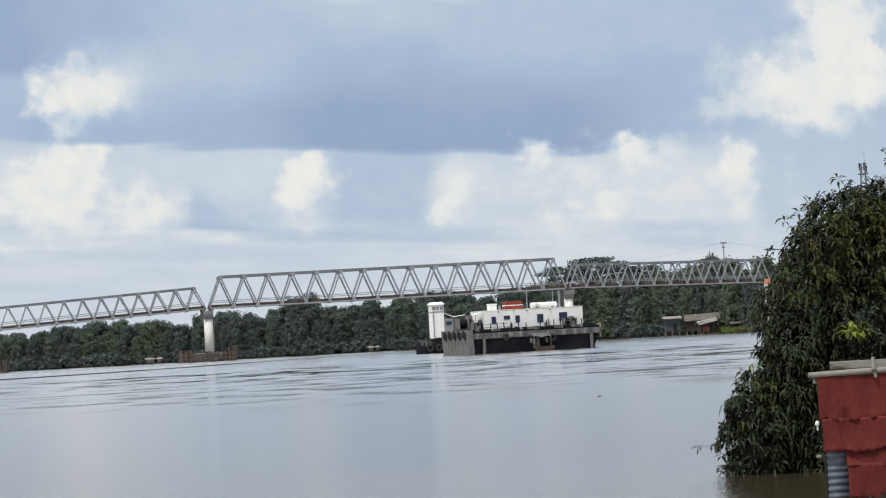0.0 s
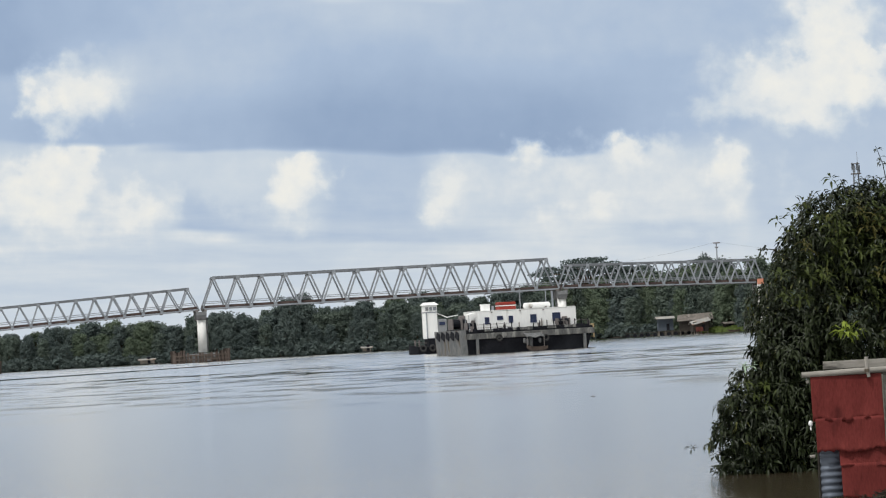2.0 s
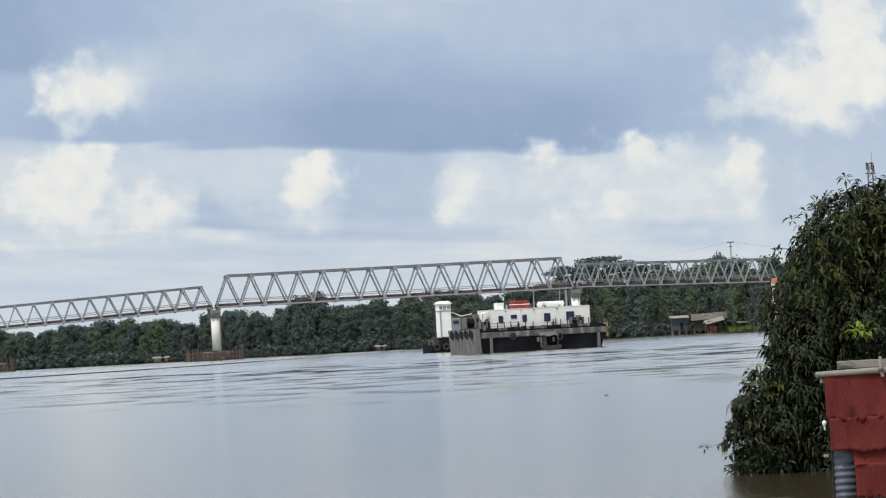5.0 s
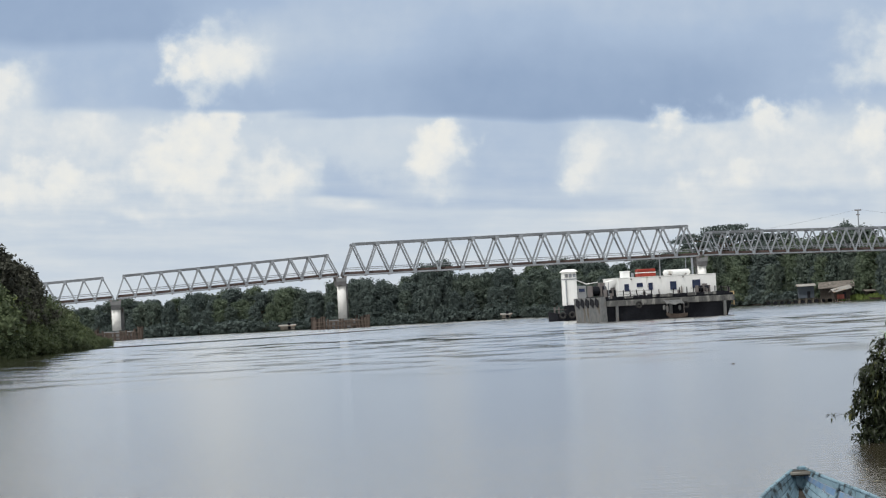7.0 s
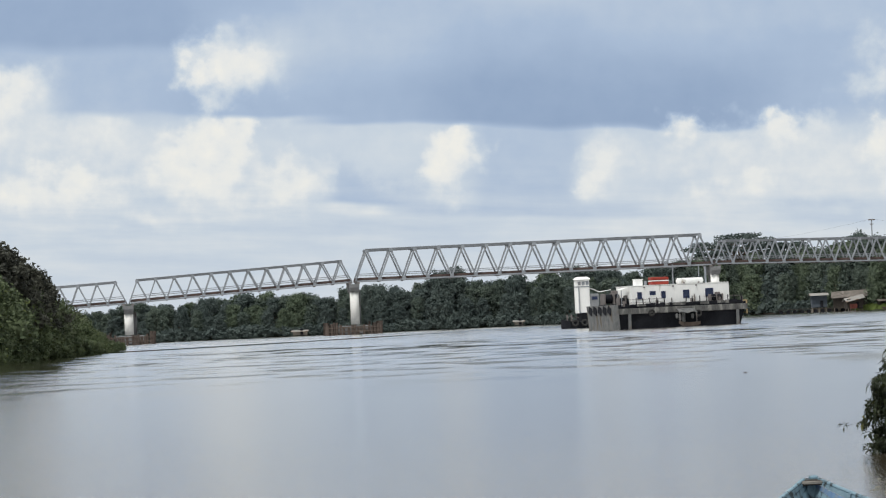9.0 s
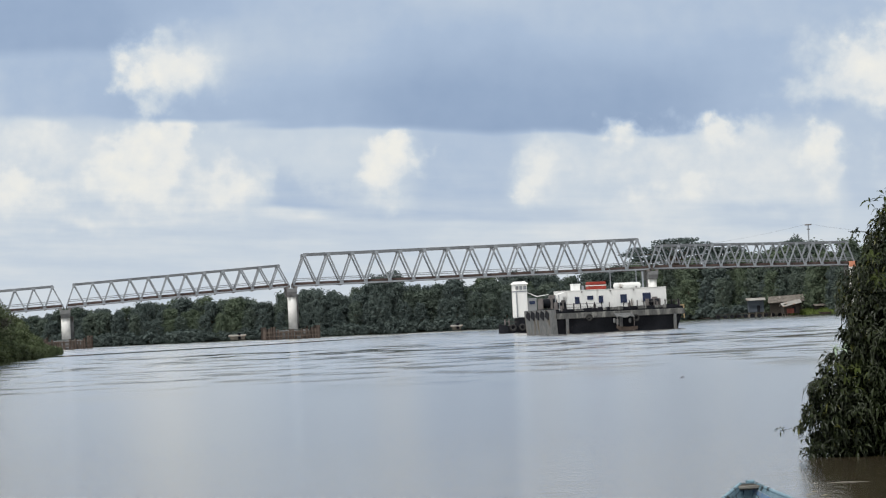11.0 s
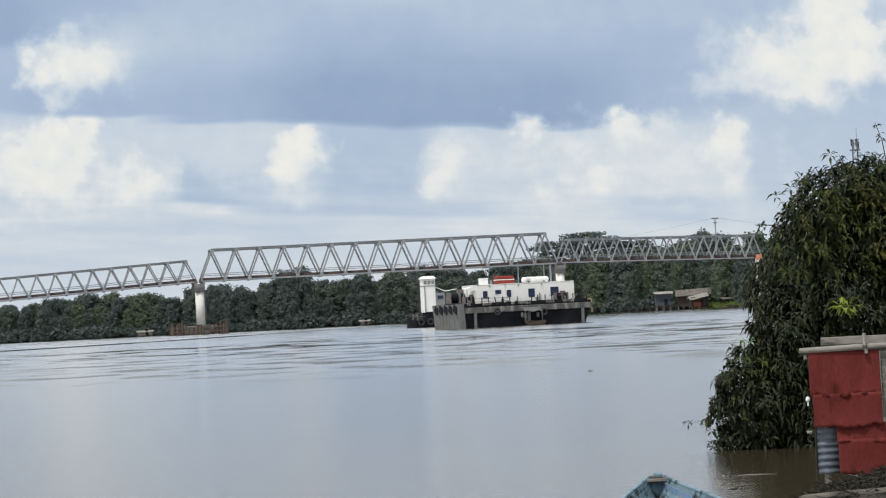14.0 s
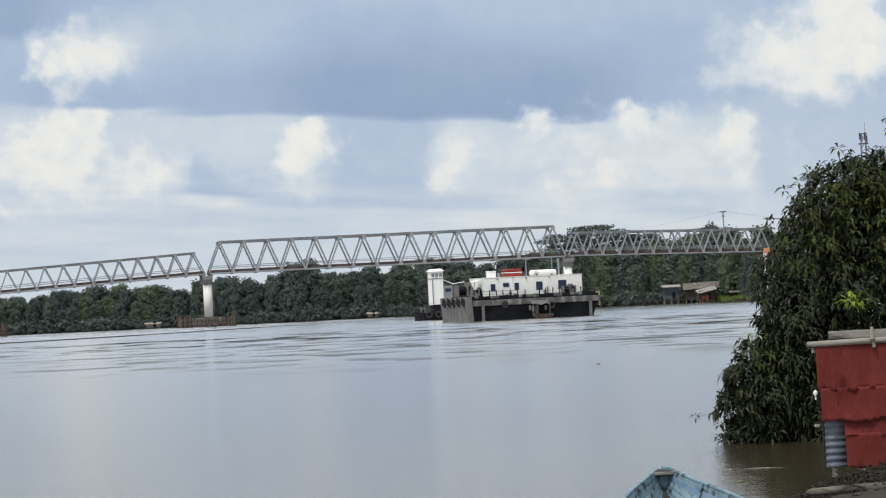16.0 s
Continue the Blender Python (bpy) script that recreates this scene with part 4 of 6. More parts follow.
def barge():
    m = Matrix.Translation((4.15, 456, 0)) @ Matrix.Rotation(radians(20), 4, "Z")
    t = thing("barge", "grey and black work barge carrying a white deckhouse", "barge", m)
    L, B = 21.2, 12.0
    hull = Mesh()
    # side set in under the deck's edge; the bow wall slants
    lo = [(0.0, 0.7, -1), (L - 1.2, 0.7, -1), (L - 1.2, B - 0.7, -1), (0.0, B - 0.7, -1)]
    hi = [(-0.4, 0.5, 2.2), (L - 0.2, 0.5, 2.2), (L - 0.2, B - 0.5, 2.2), (-0.4, B - 0.5, 2.2)]
    hull.add(lo + hi, [(3, 2, 1, 0), (4, 5, 6, 7), (0, 1, 5, 4), (1, 2, 6, 5), (2, 3, 7, 6), (3, 0, 4, 7)])
    part("hull", hull, BLACK_HULL, t, "black tarred hull set in below the deck")
    band = Mesh().box((L / 2, B / 2, 2.66), (L + 0.3, B, 0.9), cham=0.06)
    part("deck_edge", band, DECK_EDGE, t, "streaked grey deck edge")
    part("deck", Mesh().box((L / 2, B / 2, 3.26), (L - 0.1, B - 0.3, 0.34), cham=0.04), BLACK_HULL, t, "black grimy deck rim")
    bow = Mesh()
    n = 5
    bow.add([(-0.25, -0.15, 3.75), (-0.25, B + 0.1, 3.75), (0.0, B - 0.2, -0.6), (0.0, 0.1, -0.6), (0.55, -0.15, 3.75), (0.55, B + 0.1, 3.75), (0.9, B - 0.2, -0.6), (0.9, 0.1, -0.6)],
            [(0, 1, 2, 3), (7, 6, 5, 4), (0, 4, 5, 1), (3, 2, 6, 7), (0, 3, 7, 4), (1, 5, 6, 2)])
    bowp = part("bow_ramp", bow, GREY_HULL, t, "pale grey streaked bow plate", m=pose(-0.9, 0, 0))
    # Black boxes on the plate stand for the dark inside its openings.
    slot = Mesh().box((0, 0, 0), (0.18, 1.6, 1.2), cham=0.06).data("slot", BLACK_HULL)
    rib = Mesh().beam((-0.26, 0, 3.6), (0.0, 0, -0.5), 0.07, 0.12).data("rib", GREY_HULL)
    for i in range(n):
        part("slot", slot, BLACK_HULL, bowp, m=pose(-0.22, 1.7 + i * 2.15, 2.95, 20, 3, 0))
        part("rib", rib, GREY_HULL, bowp, m=pose(0, 0.6 + i * 2.15, 0))
    post = Mesh().box((0, 0, 1.0), (0.42, 0.42, 2.6), cham=0.05).data("fender_post", GREY_HULL)
    for x in (1.6, 10.6, 19.7):
        part("fender_post", post, GREY_HULL, t, m=pose(x, 0.2, 0))
    tyre = ring(Mesh(), (0, 0, 0), 0.42, 0.16).data("tyre", RUBBER)
    for x, z in ((5.2, 2.3), (13.0, 1.9)):
        part("tyre", tyre, RUBBER, t, m=pose(x, -0.12, z))
    # a low dented bulwark and clutter along the deck
    rnd = random.Random(8)
    x = 0.9
    while x < L - 1:
        w = rnd.uniform(0.5, 1.5)
        part("bulwark_plate", Mesh().box((x + w / 2, 0.12, 3.42 + 0.12), (w - 0.03, 0.1, rnd.uniform(0.3, 0.62)), cham=0.02), BLACK_HULL if rnd.random() < 0.6 else DECK_EDGE, t)
        x += w
    # rails and bollards
    stanchion = Mesh().tube([(0, 0, 0), (0, 0, 1.25)], [0.09, 0.08], 6).data("stanchion", BLACK_HULL)
    for i in range(17):
        if i in (6, 7, 13):
            continue
        part("stanchion", stanchion, STEEL_DARK, t, m=pose(1.6 + i * 1.18, 0.15, 3.4, rnd.uniform(-6, 6), rnd.uniform(-8, 8), 0))
    for z in (0.55, 1.05):
        part("hand_rail", Mesh().beam((1.6, 0.25, 3.4 + z), (7.6, 0.25, 3.4 + z), 0.06, 0.06), STEEL_DARK, t)
    for x in (14.2, 18.0):
        part("hand_rail", Mesh().beam((x, 0.25, 4.4), (x + 2.6, 0.25, 4.4), 0.06, 0.06), STEEL_DARK, t)
    bol = Mesh().tube([(0, 0, 0), (0, 0, 0.9)], [0.22, 0.26], 8).data("bollard", STEEL_DARK)
    for x in (0.9, 6.4, 12.2, 16.9, 20.6):
        part("bollard", bol, STEEL_DARK, t, m=pose(x, 0.5, 3.4))
    frame_ = Mesh()
    for y in (1.0, 3.0):
        frame_.beam((L + 0.4, y, 1.5), (L + 0.4, y, 3.7), 0.2, 0.2)
    for z in (1.7, 2.3, 2.9, 3.6):
        frame_.beam((L + 0.4, 1.0, z), (L + 0.4, 3.0, z), 0.2, 0.2)
    frame_.beam((L - 0.6, 1.0, 3.6), (L + 0.4, 1.0, 3.6), 0.2, 0.2)
    part("boarding_frame", frame_, YELLOW, t, "ochre painted steel ladder frame")
    # deckhouse
    hx0, hx1, hy0, hy1, z0, z1 = 2.55, 19.0, 1.5, 8.2, 3.42, 6.5
    house = part("deckhouse", Mesh().box(((hx0 + hx1) / 2, (hy0 + hy1) / 2, (z0 + z1) / 2), (hx1 - hx0, hy1 - hy0, z1 - z0), cham=0.06), WHITE, t, "white painted deckhouse with navy windows")
    part("roof_edge", Mesh().box(((hx0 + hx1) / 2, (hy0 + hy1) / 2, z1 + 0.06), (hx1 - hx0 + 0.1, hy1 - hy0 + 0.1, 0.1), cham=0.03), WHITE, house)
    wins = [(3.9, 5.0, 0.55, 0.95), (6.1, 5.35, 0.8, 0.42), (7.9, 5.05, 0.5, 0.9), (11.7, 5.0, 0.85, 1.1), (15.6, 5.1, 1.15, 1.1)]
    for x, z, w, h in wins:
        fr = Mesh()
        for s in (-1, 1):
            fr.box((s * (w / 2 + 0.05), 0, 0), (0.1, 0.14, h + 0.2)).box((0, 0, s * (h / 2 + 0.05)), (w, 0.14, 0.1))
        win = part("window", fr, NAVY, house, "navy framed opening", m=pose(x, hy0, z))
        part("pane", Mesh().box((0, 0.01, 0), (w, 0.05, h)), DIM_GLASS, win)
    for x, z in ((9.5, 6.3), (13.4, 6.3), (4.7, 6.3)):
        lamp = part("wall_lamp", Mesh().box((x, hy0 - 0.12, z), (0.22, 0.24, 0.18), cham=0.04), STEEL_DARK, house)
    for x, z0_, h in ((9.2, 3.5, 1.0), (13.0, 3.5, 1.4)):
        part("pipe", Mesh().tube([(x, hy0 - 0.15, z0_), (x, hy0 - 0.15, z0_ + h)], [0.08, 0.08], 6), STEEL_DARK, house)
    # what stands on the roof
    fan = part("vent_box", Mesh().box((4.5, 3.6, 7.02), (1.2, 1.3, 0.95), cham=0.08), WHITE, house, "white ventilation box")
    part("hood", Mesh().box((4.5, 3.6, 7.56), (1.35, 1.45, 0.14), cham=0.05), WHITE, fan)
    part("vent_pipe", Mesh().tube([(5.6, 3.2, 6.5), (5.6, 3.2, 7.3)], [0.25, 0.25], 8), STEEL, house)
    raft = part("life_raft_rack", Mesh().box((7.9, 3.4, 6.9), (2.9, 1.6, 0.55), cham=0.1), RED, house, "red crate with a white stripe")
    part("stripe", Mesh().box((7.9, 3.4, 7.25), (2.92, 1.62, 0.14)), WHITE, raft)
    part("lid", Mesh().box((7.9, 3.4, 7.58), (2.9, 1.6, 0.5), cham=0.12), RED, raft)
    tank = Mesh().tube([(10.9, 3.4, 7.05), (11.1, 3.4, 7.05), (15.2, 3.4, 7.05), (15.4, 3.4, 7.05)], [0.25, 0.48, 0.48, 0.25], 14)
    tk = part("water_tank", tank, WHITE, house, "white lying cylinder tank", smooth=False)
    for x in (12.0, 14.5):
        part("saddle", Mesh().box((x, 3.4, 6.68), (0.3, 0.9, 0.4)), STEEL_DARK, tk)
    part("exhaust", Mesh().tube([(16.2, 4.2, 6.5), (16.2, 4.2, 9.2)], [0.18, 0.16], 8), STEEL, house)
    mast = part("mast", Mesh().tube([(10.6, 4.0, 6.5), (10.6, 4.0, 9.8)], [0.11, 0.07], 6), STEEL, house)
    part("yard", Mesh().beam((10.0, 4.0, 9.2), (11.2, 4.0, 9.2), 0.06, 0.06), STEEL, mast)
    part("radar_mast", Mesh().tube([(15.0, 4.0, 6.8), (15.0, 4.0, 9.6)], [0.09, 0.06], 6), STEEL, house)
    # awning beside the house
    aw = Mesh().add([(1.1, 2.2, 6.1), (2.2, 2.2, 6.4), (2.2, 4.0, 6.4), (1.1, 4.0, 6.1), (1.1, 2.2, 6.0), (2.2, 2.2, 6.3), (2.2, 4.0, 6.3), (1.1, 4.0, 6.0)],
                    [(0, 1, 2, 3), (7, 6, 5, 4), (0, 4, 5, 1), (3, 2, 6, 7), (0, 3, 7, 4), (1, 5, 6, 2)])
    part("awning", aw, WHITE, house, "pale canvas awning")
    for y in (2.3, 3.9):
        part("awning_post", Mesh().tube([(1.2, y, 3.4), (1.2, y, 6.05)], [0.06, 0.06], 6), STEEL, house)
    return t


def winch(x, y, z, s, seed, label):
    """A deck winch: drums between side plates on a bed."""
    rnd = random.Random(seed)
    t = thing("deck_winch", label, "winch", Matrix.Translation((4.15, 456, 0)) @ Matrix.Rotation(radians(20), 4, "Z") @ pose(x, y, z))
    t.scale = (s, s, s)
    part("bed", Mesh().box((0, 0, 0.15), (2.6, 1.6, 0.3), cham=0.04), BLACK_HULL, t)
    for i in (-1, 0, 1):
        part("side_plate", Mesh().box((i * 1.05, 0, 0.85), (0.14, 1.4, 1.2), cham=0.03), STEEL_DARK, t)
    for i in (-1, 1):
        part("drum", Mesh().tube([(i * 0.52 - 0.4, 0, 0.9), (i * 0.52 + 0.4, 0, 0.9)], [0.5, 0.5], 12), BLACK_HULL, t)
    part("motor", Mesh().box((0.5, 0.4, 1.5), (0.8, 0.7, 0.5), cham=0.06), STEEL_DARK, t)


def rowboat(m, label, group=""):
    t = thing("skiff", label, "boat", m)
    hull = Mesh()
    rows = []
    for s, w, zt, zb in ((-1.9, 0.05, 0.75, 0.35), (-1.3, 0.45, 0.55, 0.0), (0, 0.62, 0.45, -0.15), (1.3, 0.5, 0.5, -0.05), (1.8, 0.3, 0.55, 0.1)):
        rows.append([(s, -w, zt), (s, -w * 0.6, zb), (s, w * 0.6, zb), (s, w, zt), (s, w * 0.88, zt), (s, w * 0.5, zb + 0.08), (s, -w * 0.5, zb + 0.08), (s, -w * 0.88, zt)])
    k = 8
    hull.add([p for r in rows for p in r], [(i * k + j, i * k + (j + 1) % k, (i + 1) * k + (j + 1) % k, (i + 1) * k + j) for i in range(4) for j in range(k)] + [tuple(range(8)), tuple(range(39, 31, -1))])
    part("hull", hull, RUST, t, "rust brown wooden hull")
    part("thwart", Mesh().box((0.2, 0, 0.35), (0.3, 1.0, 0.05)), WOOD, t)
    return t


def tug():
    t = thing("tug", "dark tug with a tall white wheelhouse tower", "tug", pose(0.0, 552, 0, 0, 0, 14))
    hull = Mesh()
    k = 6
    rows = [[(x, -w, zt), (x, -w * 0.8, -0.6), (x, w * 0.8, -0.6), (x, w, zt), (x, w * 0.9, zt + 0.02), (x, -w * 0.9, zt + 0.02)] for x, w, zt in ((-6.2, 0.6, 1.7), (-5, 2.2, 1.35), (0, 2.6, 1.0), (7, 2.5, 1.1))]
    hull.add([p for r in rows for p in r], [(i * k + j, i * k + (j + 1) % k, (i + 1) * k + (j + 1) % k, (i + 1) * k + j) for i in range(3) for j in range(k)] + [tuple(range(6)), tuple(range(23, 17, -1))])
    part("hull", hull, BLACK_HULL, t)
    low = part("lower_house", Mesh().box((0.6, 0, 1.9), (6.8, 3.4, 1.9), cham=0.08), BLACK_HULL, t, "dark lower cabin")
    part("door", Mesh().box((1.5, -1.73, 1.9), (0.7, 0.08, 1.6)), STEEL_DARK, low)
    tower = part("tower", Mesh().box((-2.0, 0, 5.9), (2.4, 2.4, 6.3), cham=0.08), WHITE, t, "tall white tower")
    part("cornice", Mesh().box((-2.0, 0, 7.7), (2.55, 2.55, 0.18)), STEEL, tower)
    for i in (-1, 0, 1):
        part("window", Mesh().box((-2.0 + i * 0.75, -1.23, 8.35), (0.55, 0.08, 0.65)), STEEL, tower)
    part("corner_pipe", Mesh().tube([(-2.9, -1.3, 2.8), (-2.9, -1.3, 7.6)], [0.1, 0.1], 6), STEEL, tower)
    roof = Mesh().add([(-3.45, -1.5, 9.05), (-0.55, -1.5, 9.05), (-0.55, 1.5, 9.05), (-3.45, 1.5, 9.05), (-2.9, -0.9, 9.55), (-1.1, -0.9, 9.55), (-1.1, 0.9, 9.55), (-2.9, 0.9, 9.55)],
                      [(3, 2, 1, 0), (4, 5, 6, 7), (0, 1, 5, 4), (1, 2, 6, 5), (2, 3, 7, 6), (3, 0, 4, 7)])
    part("tower_roof", roof, WHITE, tower)
    deck2 = part("upper_cabin", Mesh().box((0.1, 0, 5.0), (1.8, 2.2, 2.6), cham=0.1), surface("dull_grey_paint", (0.16, 0.17, 0.18), (0.30, 0.31, 0.32), 0.7), t, "dull grey upper cabin")
    part("boom", Mesh().tube([(-0.8, -0.4, 7.5), (1.2, -0.6, 6.6), (3.4, -0.6, 6.9)], [0.09, 0.09, 0.07], 7), WHITE, t, "white cargo boom")
    part("cabin_window", Mesh().box((0.1, -1.13, 5.5), (1.1, 0.06, 0.6)), DIM_GLASS, deck2)
    part("tarp", Mesh().box((1.9, -1.1, 3.1), (1.8, 0.9, 0.5), cham=0.12), BLUE_TARP, t, "blue folded tarp")
    tyre = ring(Mesh(), (0, 0, 0), 0.5, 0.18).data("tyre", RUBBER)
    for x in (-4.2, -2.4, -0.4):
        part("tyre", tyre, RUBBER, t, m=pose(x, -2.75, 1.0))
    for x in (-5.2, -4.4):
        part("bitt", Mesh().tube([(x, -0.6, 1.2), (x, -0.6, 2.6)], [0.16, 0.16], 8), STEEL_DARK, t)
    part("rail", Mesh().beam((-5.4, -2.0, 2.2), (-3.4, -2.3, 2.0), 0.08, 0.08), STEEL_DARK, t)


barge()
winch(2.0, 3.2, 3.42, 1.0, 1, "black deck winch at the bow of the barge")
winch(1.6, 7.5, 3.42, 1.5, 2, "large dark winch behind the bow plate of the barge")
winch(16.4, 0.95, 3.42, 0.95, 3, "dark winch before the deckhouse of the barge")
rowboat(Matrix.Translation((4.15, 456, 0)) @ Matrix.Rotation(radians(20), 4, "Z") @ pose(11.0, -1.2, 0.1, 0, 0, 8), "small rust brown skiff moored against the barge")
tug()


def moored_canopy():
    """A grey canopy and fenders that hang at the barge's side over the skiff."""
    t = thing("side_awning", "dark grey tarpaulin awning and fenders hung on the barge", "awning", Matrix.Translation((4.15, 456, 0)) @ Matrix.Rotation(radians(20), 4, "Z") @ pose(10.7, -0.9, 0))
    grey = surface("grey_tarpaulin", (0.07, 0.073, 0.075), (0.15, 0.155, 0.155), 0.8, 0, 1.5, 8.0, 0.5)
    vs, fs = [], []
    for i in range(9):
        x = -1.5 + i * 0.375
        for y, z in ((0.75, 2.75), (0.1, 2.6 + 0.12 * math.sin(i * 2.1)), (-0.7, 2.15 + 0.12 * math.sin(i * 1.3)), (-0.7, 2.08 + 0.12 * math.sin(i * 1.3)), (0.1, 2.53 + 0.12 * math.sin(i * 2.1)), (0.75, 2.68)):
            vs.append((x, y, z))
    fs = [(i * 6 + j, i * 6 + (j + 1) % 6, (i + 1) * 6 + (j + 1) % 6, (i + 1) * 6 + j) for i in range(8) for j in range(6)] + [tuple(range(6)), tuple(range(53, 47, -1))]
    part("tarpaulin", Mesh().add(vs, fs), grey, t)
    for x in (-1.4, 1.4):
        part("prop", Mesh().tube([(x, -0.6, 0.5), (x, -0.6, 2.15)], [0.05, 0.05], 6), STEEL_DARK, t)
    for x, z, h in ((-1.2, 0.9, 1.0), (-0.7, 0.7, 0.9), (-1.7, 1.2, 0.8), (0.9, 1.1, 0.8)):
        part("fender", Mesh().tube([(x, -0.1, z), (x, -0.1, z + 0.15), (x, -0.1, z + h - 0.15), (x, -0.1, z + h)], [0.1, 0.22, 0.22, 0.1], 8), grey, t)


moored_canopy()


def hut(x, y, w, d, z0, zw, roof, slope, wall, label, turn=0.0, lean=0.0):
    """A plank hut on posts with a tin roof."""
    t = thing("riverside_hut", label, "hut", pose(x, y, 0, 0, 0, turn))
    n = max(4, int(w / 1.1))
    board = Mesh().box((0, 0, (z0 + zw) / 2), (w / n - 0.05, 0.12, zw - z0)).data("wall_board", wall)
    for i in range(n):
        part("wall_board", board, wall, t, m=pose(-w / 2 + (i + 0.5) * w / n, -d / 2, 0))
    body = Mesh().box((0, 0.1, (z0 + zw) / 2), (w - 0.1, d - 0.2, zw - z0))
    part("wall", body, wall, t)
    # Solid black slab stands for the dark inside an open door.
    part("doorway", Mesh().box((w * 0.15, -d / 2 - 0.06, z0 + 1.0), (0.9, 0.1, 1.9)), BLACK_HULL, t)
    o = 0.5
    r = Mesh().add([(-w / 2 - o, -d / 2 - 1.2, zw - slope * 0.3), (w / 2 + o, -d / 2 - 1.2, zw - slope * 0.3), (w / 2 + o, 0, zw + slope), (-w / 2 - o, 0, zw + slope), (w / 2 + o, d / 2 + o, zw), (-w / 2 - o, d / 2 + o, zw),
                    (-w / 2 - o, -d / 2 - 1.2, zw - slope * 0.3 - .12), (w / 2 + o, -d / 2 - 1.2, zw - slope * 0.3 - .12), (w / 2 + o, 0, zw + slope - .12), (-w / 2 - o, 0, zw + slope - .12), (w / 2 + o, d / 2 + o, zw - .12), (-w / 2 - o, d / 2 + o, zw - .12)],
                   [(0, 1, 2, 3), (3, 2, 4, 5), (9, 8, 7, 6), (11, 10, 8, 9), (0, 6, 7, 1), (1, 7, 8, 2), (2, 8, 10, 4), (3, 9, 6, 0), (5, 11, 9, 3), (4, 10, 11, 5)])
    r.v = [(px_, py_, pz_ + px_ * lean) for px_, py_, pz_ in r.v]
    part("roof", r, roof, t)
    post = Mesh().tube([(0, 0, -2), (0, 0, z0 + 0.1)], [0.14, 0.12], 6).data("post", WOOD)
    for px_ in (-w / 2 + 0.3, 0, w / 2 - 0.3):
        for py_ in (-d / 2 + 0.2, d / 2 - 0.2):
            part("post", post, WOOD, t, m=pose(px_, py_, 0))
    return t


# Very dark boards: on the huts the shade under eaves is put into this colour.
WOOD_DARK = surface("dark_boards", (0.022, 0.019, 0.017), (0.055, 0.047, 0.040), 0.85, 0, 2.0, 20.0, 0.3, streak=(0.3, 1, 1))
BLUE_GREY = surface("blue_grey_boards", (0.05, 0.065, 0.085), (0.09, 0.105, 0.125), 0.8)
RED_BOARD = surface("red_boards", (0.17, 0.05, 0.04), (0.24, 0.085, 0.065), 0.8)
hut(66.4, 870, 4.6, 4, 1.4, 5.1, TIN, 0.5, BLUE_GREY, "blue-grey plank hut with a pale tin roof over the water")
shop = hut(75.2, 855, 4.6, 4, 0.6, 3.4, TIN, 0.75, WOOD_DARK, "hut with red boards, its walls coloured dark for eave shade, pale tin roof", 8, 0.20)
for i in range(3):
    part("red_board", Mesh().box((-1.2 + i * 0.72, -2.15, 1.3), (0.66, 0.1, 1.3)), RED_BOARD, shop, "red painted board")
hut(75.0, 862, 9.8, 5, 0.9, 4.5, RUST_ROOF, 1.4, WOOD_DARK, "brown timber house with a rusty roof", -8, 0.03)
hut(83.4, 853, 2.6, 2, 0.5, 2.6, RUST_ROOF, 0.4, WOOD_DARK, "small dark hut at the edge of the grass", 10)
hut(-88.6, 884.5, 4.2, 3, 0.3, 1.5, TIN, 0.3, WOOD, "low pale hut at the edge of the far wood")
hut(-22.5, 885.5, 2.6, 2, 0.3, 1.4, TIN, 0.3, WOOD, "small pale hut at the edge of the far wood")


def jetty():
    t = thing("jetty", "dark floating timber jetty before the huts", "jetty", pose(65, 863, 0))
    plank = Mesh().box((0, 0, 0), (1.0, 3.0, 0.18), cham=0.02).data("plank", WOOD_DARK)
    for i in range(20):
        part("plank", plank, WOOD_DARK, t, m=pose(-10.5 + i * 1.06, 0, 1.1))
    drum = Mesh().tube([(0, -1.3, 0.3), (0, 1.3, 0.3)], [0.55, 0.55], 10).data("float", BLACK_HULL)
    for i in range(11):
        part("float", drum, BLACK_HULL, t, m=pose(-10.2 + i * 2.0, 0, 0.1))


jetty()


def lawn(x0, x1, depth, seed):
    rnd = random.Random(seed)
    g = Mesh()
    for _ in range(5200):
        x, back_ = rnd.uniform(x0, x1), rnd.uniform(0, depth)
        yy = profile(x, [(69, 871), (86, 843), (104, 791)]) + back_
        z = max(ground_z(x, yy), 0.0)
        s, a = rnd.uniform(0.5, 1.3), rnd.uniform(0, 3.14)
        dx, dy = 0.22 * math.cos(a), 0.22 * math.sin(a)
        g.add([(x - dx, yy - dy, z - 0.2), (x + dx, yy + dy, z - 0.2), (x + rnd.uniform(-.3, .3), yy + rnd.uniform(-.3, .3), z + s)], [(0, 1, 2)])
    tagged(part("grass", g, GRASS), "strip of bright green grass along the far shore", "grass", kind="stuff")


lawn(75, 99, 6, 2)
rowboat(pose(84, 843, 0.1, 0, 0, 10), "rust brown skiff drawn up before the grass")
rowboat(pose(89.5, 829, 0.1, 0, 0, -20), "rust brown skiff at the grassy shore")


